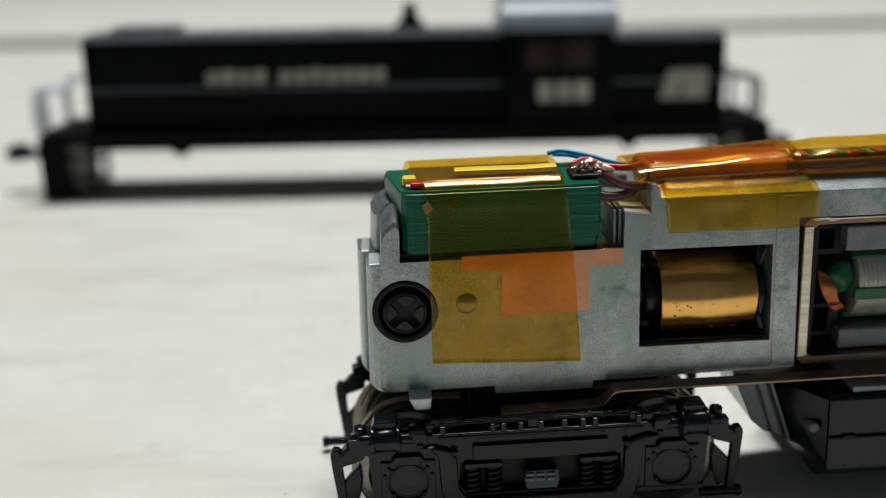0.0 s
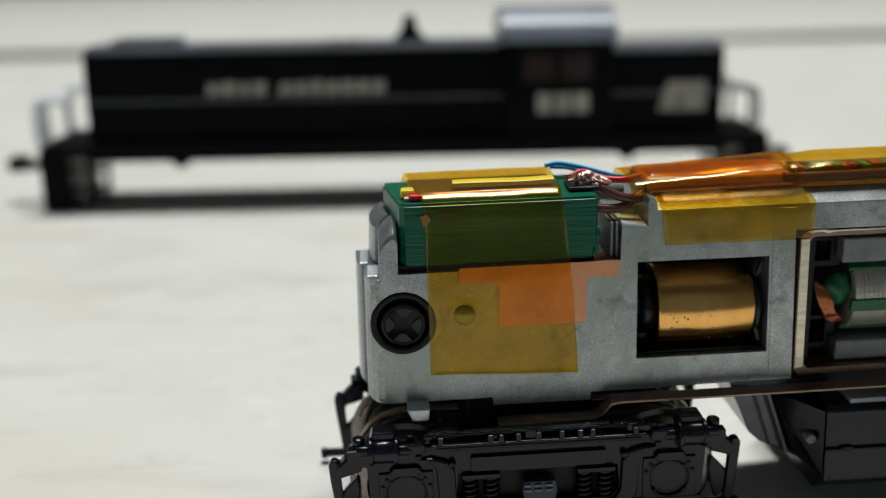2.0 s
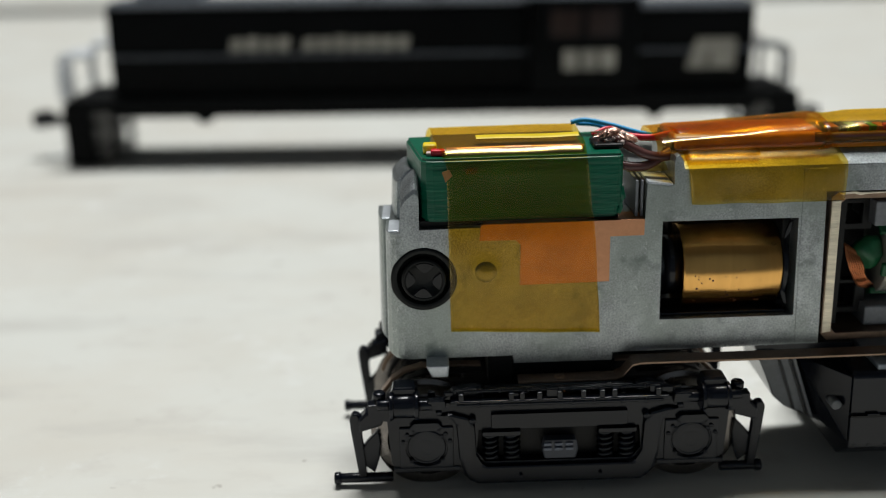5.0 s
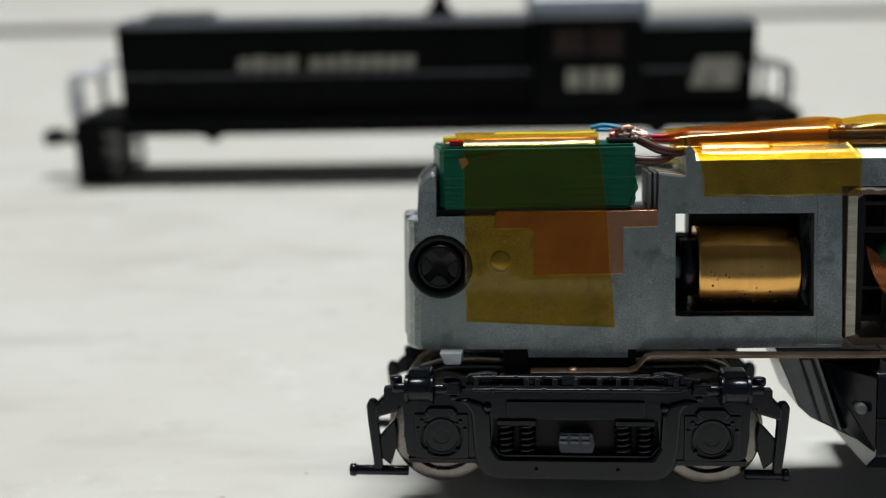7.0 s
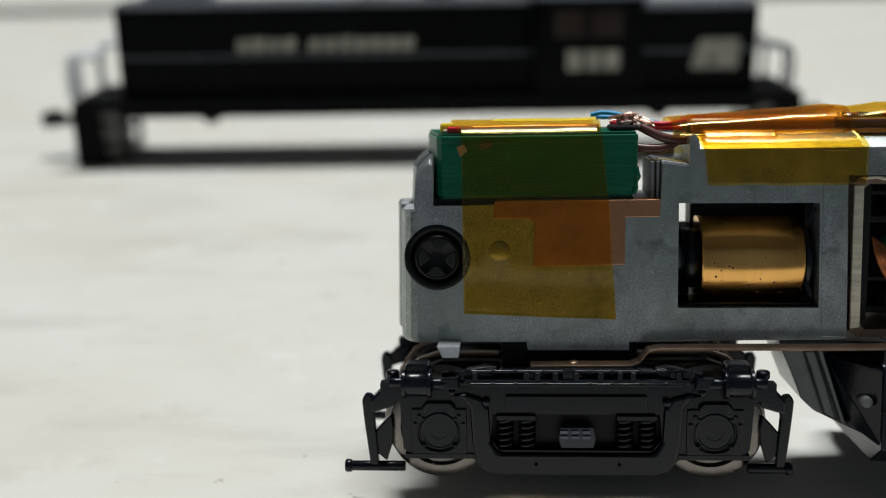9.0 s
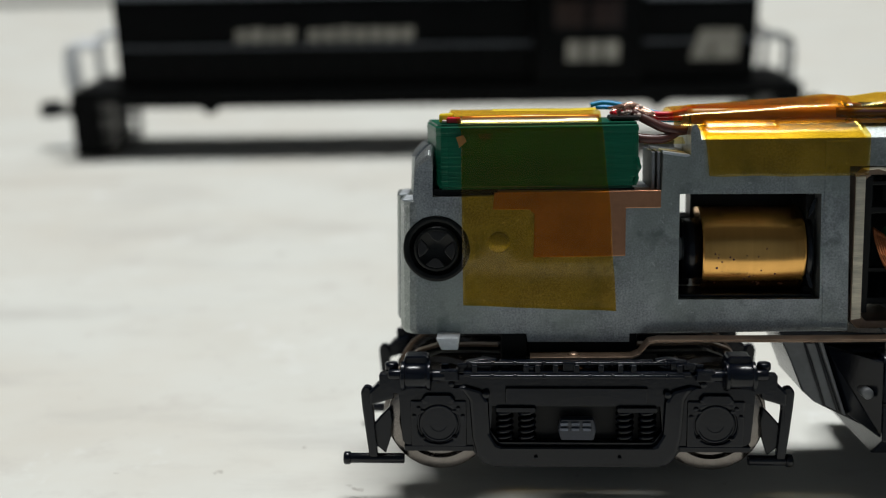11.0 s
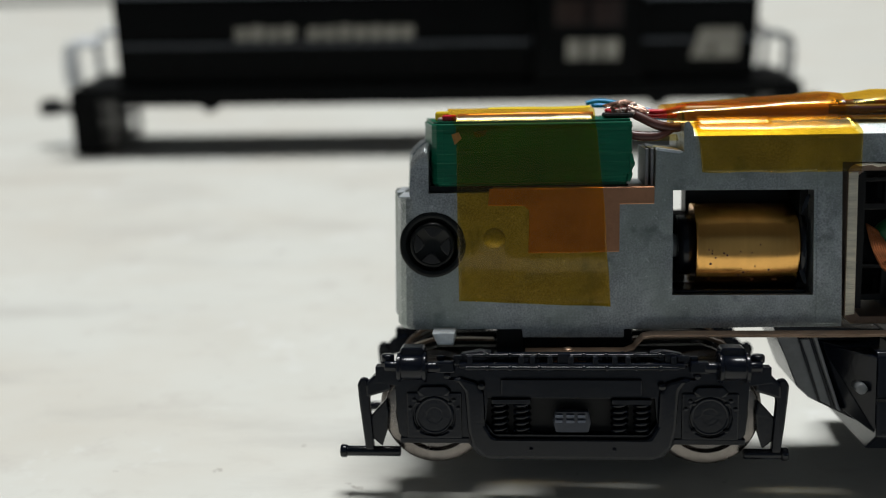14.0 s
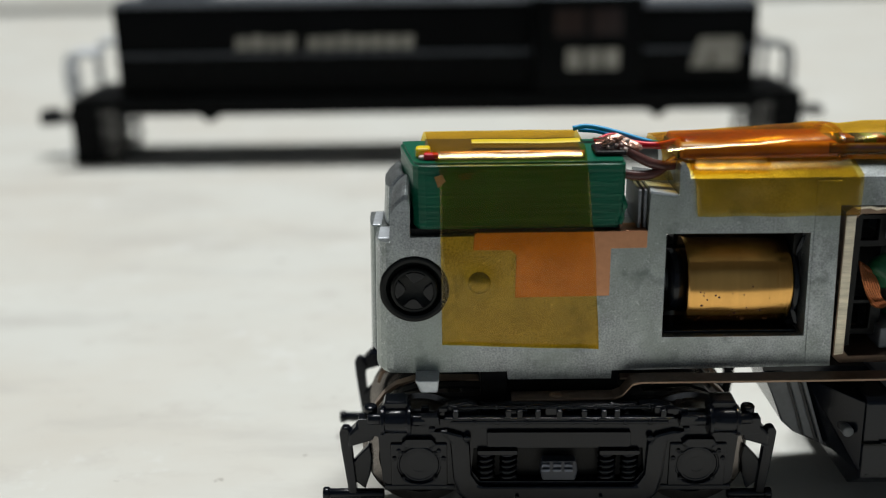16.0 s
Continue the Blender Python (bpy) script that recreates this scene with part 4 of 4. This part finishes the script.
        # end hanger: top stub, drop link, triangular brake lever
        e = c + sx * 4.5
        link = [(e - 0.15 * sx, -10.35), (e + 0.28 * sx, -10.3), (e + 0.5 * sx, -10.7), (e + 0.42 * sx, -11.8), (e + 0.05 * sx, -15.1), (e - 0.5 * sx, -15.1), (e - 0.28 * sx, -11.8), (e - 0.4 * sx, -10.8)]
        plate("hanger", sorted_loop([(x, z + 0.35) for x, z in link]), 5.8, 6.4, bevel=0.14)
        plate("stub", sorted_loop([(c + sx * 2.8, -9.35), (c + sx * 3.9, -9.7), (e - 0.1 * sx, -10.2), (e - 0.1 * sx, -11.1), (c + sx * 2.8, -10.6)]), 5.9, 6.9, bevel=0.16)
        lever = [(e - 0.1 * sx, -13.1), (e - 0.7 * sx, -12.4), (e - 1.35 * sx, -11.7), (e - 1.5 * sx, -12.6), (e - 1.35 * sx, -13.8), (e - 1.0 * sx, -14.9), (e - 0.2 * sx, -14.2)]
        plate("brake_lever", sorted_loop([(x, z + 0.35) for x, z in lever]), 5.6, 6.1, bevel=0.1)
        tip = 1.45 if sx < 0 else 0.3
        rod("brake_beam", e - sx * (2.1 - tip) / 2, -14.85, 6.1, 0.33, (2.3 + tip) / 2)
        rod("beam_end", e + sx * (tip + 0.05), -14.85, 6.1, 0.42, 0.22)
    # coil springs and the spring plank's centre box
    for x in (0.95, 2.35, 8.45, 9.85):
        spring = bmesh.new()
        tube(spring, [(x + 0.46 * math.cos(k * 0.7), yy(6.85) + 0.4 * math.sin(k * 0.7), -13.3 + 0.044 * k) for k in range(52)], 0.14, 6, 0)
        part("coil_spring", rel(spring), M_BLACK, truck, "", 0, True)
    for x in (1.65, 9.15):
        plate("spring_cap", [(x - 1.25, -11.0), (x + 1.25, -11.0), (x + 1.25, -11.3), (x - 1.25, -11.3)], 6.4, 7.45, bevel=0.1)
    box_part = plate("centre_box", [(4.45, -11.8), (6.5, -11.8), (6.65, -12.5), (6.5, -13.15), (4.45, -13.15), (4.3, -12.5)], 6.6, 7.3, M_BOX, 0.1, label="dark blue-grey ribbed centre box")
    for x in (4.65, 5.35, 6.05):
        for z in (-11.95, -12.3):
            plate("rib", [(x - 0.26, z), (x + 0.26, z), (x + 0.26, z - 0.2), (x - 0.26, z - 0.2)], 7.3, 7.45, M_RIB, 0.05)
    rod("bolt", 2.9, -14.2, 7.55, 0.12, 0.1, "y")
    rod("bolt", 8.1, -14.2, 7.55, 0.12, 0.1, "y")


def sorted_loop(pts):
    return pts if sum(a[0] * b[1] - b[0] * a[1] for a, b in zip(pts, pts[1:] + pts[:1])) > 0 else pts[::-1]


# ---- the black locomotive shell standing behind ----
def build_shell():
    top = thing("locomotive_shell", "black painted model locomotive shell with faded white lettering", "model locomotive")
    y0, y1 = 97.5, 107.5     # hood sides
    w0, w1 = 94.5, 110.5     # walkway edges

    def hood(name, x0, x1, z0, z1, label=""):
        sect = [(y0, z0), (y0, z1 - 1.2), (y0 + 0.5, z1 - 0.4), (y0 + 1.6, z1), (y1 - 1.6, z1), (y1 - 0.5, z1 - 0.4), (y1, z1 - 1.2), (y1, z0)]
        bm = bmesh.new()
        a = [bm.verts.new((x0, y, z)) for y, z in sect]
        b = [bm.verts.new((x1, y, z)) for y, z in sect]
        for i in range(8):
            bm.faces.new((a[i], a[(i + 1) % 8], b[(i + 1) % 8], b[i]))
        bm.faces.new(a)
        bm.faces.new(b)
        return part(name, bm, M_SHELL, top, label, 0.3)
    long_hood = hood("long_hood", -51.0, 11.5, 9.5, 23.9, "long black hood")
    short_hood = hood("short_hood", 27.5, 44.8, 9.5, 22.9, "short black hood")
    # roof edges, roof tops and ledges carry their bluish highlight as colour
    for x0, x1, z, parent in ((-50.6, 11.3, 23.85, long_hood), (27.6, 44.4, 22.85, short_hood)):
        part("roof_edge", boxed(x0 - 0.2, x1, y0 - 0.06, y0 + 1.5, z - 0.75, z + 0.06), M_ROOF_LIT, parent, "black roof edge, lightened for its highlight", 0.4)
        part("roof_panel", boxed(x0, x1, y0 + 1.4, y1 - 1.4, z, z + 0.25), M_ROOF_LIT, parent, "dark roof, lightened for the light on top", 0.1)
    part("ledge", boxed(-50.8, 11.4, y0 - 0.5, y0 + 0.1, 15.9, 16.3), M_ROOF_LIT, long_hood, "", 0.1)
    part("ledge", boxed(27.6, 45, y0 - 0.5, y0 + 0.1, 15.9, 16.3), M_ROOF_LIT, short_hood, "", 0.1)
    random.seed(5)
    x = -47.5
    while x < 9:
        w = random.choice((3.0, 3.6, 4.2))
        part("hood_door", boxed(x, x + w - 0.35, y0 - 0.14, y0 + 0.1, 10.6, 15.6), M_SHELL, long_hood, "", 0.06)
        x += w
    part("fan_housing", boxed(-47.0, -37.2, y0 + 1.6, y1 - 1.6, 23.6, 25.0), M_ROOF_LIT, long_hood, "low roof box", 0.4)
    part("exhaust_pipe", lathe(bmesh.new(), [(23.4, 2.6), (24.4, 2.5), (25.2, 1.6), (26.4, 1.0), (27.6, 0.95), (27.8, 0.8)], shift(-2.5, 102.5, 0) @ Z_AXIS @ Matrix.Rotation(0, 4, "X"), 24), M_SHELL, long_hood, "black exhaust pipe", 0, True)
    for x in (-12.0, -14.5):
        part("roof_hatch", boxed(x, x + 1.6, y0 + 2, y1 - 2, 23.7, 24.2), M_SHELL, long_hood, "", 0.1)
    # cab
    cab = part("cab", boxed(11.5, 27.5, y0 - 2.2, y1 + 2.2, 9.0, 24.2), M_SHELL, top, "black cab", 0.3)
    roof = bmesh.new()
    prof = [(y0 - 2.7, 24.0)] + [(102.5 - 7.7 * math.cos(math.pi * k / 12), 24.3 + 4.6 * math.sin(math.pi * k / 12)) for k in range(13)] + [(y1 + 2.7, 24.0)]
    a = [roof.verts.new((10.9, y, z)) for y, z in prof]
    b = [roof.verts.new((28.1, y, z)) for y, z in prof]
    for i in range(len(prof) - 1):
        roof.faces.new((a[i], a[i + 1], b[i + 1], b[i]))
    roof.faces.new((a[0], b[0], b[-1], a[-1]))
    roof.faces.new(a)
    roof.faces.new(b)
    # cab roof colour lifted to grey-blue to stand for the light on top
    part("roof", roof, mat("lit_roof_blue", (0.20, 0.23, 0.28), 0.35, 0, 0.2, 300), cab, "curved cab roof, grey-blue for the light on it", 0.2)
    for x0 in (14.4, 19.8):
        pane = part("window", boxed(x0, x0 + 4.4, y0 - 2.32, y0 - 2.1, 18.6, 22.4), mat("dark_pane", (0.03, 0.02, 0.018), 0.1, 0, 0.1), cab, "dark cab window", 0.1)
    # walkway, steps and skirt
    part("walkway", boxed(-57.6, 51.2, w0, w1, 8.4, 10.2), M_SHELL, top, "black walkway", 0.2)
    part("skirt", boxed(-51.0, 45.0, w0 + 0.3, w0 + 1.1, 7.4, 8.4), M_SHELL, top, "", 0.1)
    part("skirt", boxed(-51.0, 45.0, w1 - 1.1, w1 - 0.3, 7.4, 8.4), M_SHELL, top, "", 0.1)
    for x in (-37.0, 30.0):
        part("bracket", prism(bmesh.new(), [(x - 1.8, 7.6), (x + 1.8, 7.6), (x + 0.6, 6.5), (x - 0.6, 6.5)], w0 + 0.3, w0 + 1.0), M_SHELL, top, "", 0.1)
    for s, e in ((-1, -58.2), (1, 51.6)):
        inner = e - s * 6.2
        pil = part("pilot", boxed(*sorted((e, e - s * 4.4)), w0 + 0.5, w1 - 0.5, 0.05, 9.6), M_SHELL, top, "black end pilot with steps", 0.3)
        for y in (w0 + 0.2, w1 - 2.4):
            for z in (0.6, 3.4, 6.2):
                part("step", boxed(*sorted((e - s * 3.0, inner)), y, y + 2.2, z, z + 0.5), M_SHELL, pil, "", 0.1)
            part("step_side", boxed(*sorted((inner, inner + s * 0.5)), y, y + 2.2, 0.4, 9.2), mat("scuffed_dark_grey", (0.06, 0.055, 0.05), 0.5, 0, 0.3), pil, "scuffed step side", 0.1)
        cp = part("coupler", boxed(*sorted((e, e + s * 4.8)), 101.3, 103.3, 5.2, 6.6), M_BLACK, top, "black coupler", 0.3)
        part("knuckle", boxed(*sorted((e + s * 4.2, e + s * (7.0 if s < 0 else 5.4))), 100.6, 104.2, 5.0, 7.3 if s < 0 else 6.6), M_BLACK, cp, "", 0.5)
        part("air_hose", tube(bmesh.new(), [(e + s * 1.0, 98, 5.2), (e + s * 1.4, 97.6, 3.4), (e + s * 0.2, 97.5, 2.2), (e - s * 1.2, 97.6, 1.8)][:4] if s > 0 else [(e + 0.3, 98, 5.0), (e + 0.6, 97.6, 3.2), (e - 1.2, 97.5, 1.6), (e - 3.6, 97.6, 1.2)], 0.22, 8, 8), M_RAIL, top, "thin pale wire hose", 0, True)
        # end handrails
        k = 1.6 if s > 0 else 0.0
        for y in (w0 + 0.8, w1 - 0.8, 99.0):
            rail = tube(bmesh.new(), [(e - s * 0.4 - k, y, 10.2), (e - s * 0.4 - k, y, 14.5), (e - s * 1.0 - k, y, 16.4), (e - s * 2.4 - k, y, 16.8), (e - s * 5.0 - k, y, 16.6)], 0.62 if s < 0 else 0.4, 8, 6)
            part("handrail", rail, M_RAIL if s < 0 else M_GREY, top, "pale moulded handrail", 0, True)
        for z in (12.4, 14.4):
            part("handrail", tube(bmesh.new(), [(e - s * 0.4 - k, w0 + 0.8, z), (e - s * 0.4 - k, 99.0, z)], 0.25, 8, 3), M_RAIL, top, "", 0, True)
    # lettering and emblem, too soft to read
    x = -33.0
    random.seed(8)
    for word in (4, 7):
        for k in range(word):
            h = random.uniform(1.75, 2.05)
            part("letter_bar", prism(bmesh.new(), [(x, 16.75), (x + 1.75, 16.75), (x + 2.05, 16.75 + h), (x + 0.3, 16.75 + h)], y0 - 0.09, y0 - 0.01), M_LETTER, long_hood, "faded white lettering")
            x += 2.32
        x += 1.5
    for k in range(3):
        part("number_bar", boxed(16.3 + k * 2.75, 18.5 + k * 2.75, y0 - 2.3, y0 - 2.2, 13.6, 16.5), M_LETTER, cab, "faded white bar")
    part("emblem", prism(bmesh.new(), [(34.8, 13.4), (42.0, 13.4), (42.0, 17.8), (36.2, 17.8)], y0 - 0.62, y0 - 0.5, [[(37.6, 14.0), (38.4, 14.0), (38.6, 15.4), (37.9, 15.2)]]), M_LETTER, short_hood, "faded white emblem panel")
    return top


chassis = build_chassis()
bogie = build_truck(chassis)
shell = build_shell()
CHASSIS_ROWS = [
    (0, 0.399, 3.857, 15.478, 1.174, -1.083, 1.975),
    (0.5, 0.399, 3.857, 15.478, 1.174, -1.083, 1.975),
    (1, 0.399, 3.857, 15.478, 1.174, -1.083, 1.975),
    (1.5, 0.399, 3.857, 15.478, 1.174, -1.083, 1.975),
    (2, 0.399, 3.857, 15.478, 1.174, -1.083, 1.975),
    (2.5, 0.399, 3.857, 15.478, 1.174, -1.083, 1.975),
    (3, 0.399, 3.857, 15.478, 1.174, -1.083, 1.975),
    (3.5, 0.399, 3.857, 15.478, 1.174, -1.083, 1.975),
    (4, 0.399, 3.857, 15.478, 1.174, -1.083, 1.975),
    (4.3, 0.399, 3.857, 15.478, 1.174, -1.083, 1.975),
    (6.3, 0.945, 4.161, 16.122, -3.104, -0.098, -1.672),
    (6.5, 1.384, 3.915, 16.669, -4.764, -0.464, -1.706),
    (7, 1.564, 4.825, 17.126, -8.446, -1.096, -4.751),
    (7.5, 1.580, 5.014, 17.132, -9.176, -1.222, -4.757),
    (8, 1.549, 3.848, 17.075, -8.695, -0.721, -3.489),
    (8.5, 1.390, 3.459, 17.016, -8.605, -0.641, -3.267),
    (9, 1.477, 3.306, 17.075, -8.571, -0.667, -3.284),
    (11.5, 1.465, 2.986, 17.215, -8.536, -0.596, -2.907),
    (12, 1.391, 3.171, 17.117, -8.128, -0.671, -3.206),
    (12.5, 1.305, 3.263, 17.089, -8.443, -0.657, -3.224),
    (13, 1.254, 3.396, 17.114, -9.185, -0.661, -3.282),
    (13.5, 1.219, 3.594, 17.120, -9.404, -0.814, -3.566),
    (14, 1.196, 3.851, 17.056, -9.276, -1.051, -3.930),
    (14.5, 0.701, 1.993, 16.642, -6.688, -0.559, -2.139),
    (15, 0.564, 0.614, 16.019, -0.486, -0.503, -1.951),
    (15.5, 0.125, -0.210, 16.048, -0.161, 0.129, 0.322),
    (16, 0.000, -0.000, 16.000, -0.000, 0.000, 0.000),
]
TRUCK_ROWS = [
    (0, -0.420, -0.300, 0.120, 0.000, 0.000, 0.000),
    (4, -0.420, -0.300, 0.120, 0.000, 0.000, 0.000),
    (6.5, -0.010, 0.101, 0.026, 1.439, 0.250, 0.112),
    (7, -0.032, -0.126, -0.038, -0.736, 0.198, 0.687),
    (7.5, -0.039, -0.114, -0.038, -0.889, 0.227, 0.657),
    (8, -0.035, -0.056, -0.028, -0.429, 0.196, 0.531),
    (8.5, -0.018, 0.010, -0.027, 0.014, 0.114, 0.370),
    (9, -0.005, 0.026, -0.039, -0.070, 0.063, 0.280),
    (11.5, -0.013, 0.001, -0.037, -0.214, 0.122, 0.428),
    (12, -0.014, -0.023, -0.017, -0.443, 0.188, 0.569),
    (12.5, 0.006, -0.001, 0.012, -0.845, 0.170, 0.481),
    (13, 0.011, 0.011, 0.034, -1.098, 0.147, 0.436),
    (13.5, -0.002, -0.028, 0.032, -1.342, 0.163, 0.517),
    (14, -0.009, -0.086, 0.013, -1.591, 0.136, 0.581),
    (14.5, -0.025, 0.201, 0.071, 0.593, 0.338, 0.285),
    (15, -0.033, -0.090, -0.073, 1.049, -0.101, -0.128),
    (15.5, 0.093, 0.072, 0.039, 0.975, 0.186, -0.469),
    (16, 0.101, 0.093, 0.060, 1.100, 0.222, -0.553),
]


def motions():
    walk(chassis, [(t, at_mm(*r)) for t, *r in CHASSIS_ROWS])
    px, py, pz = PIVOT
    walk(bogie, [(t, at_mm(px + x, py + y, pz + z, *r)) for t, x, y, z, *r in TRUCK_ROWS])


motions()
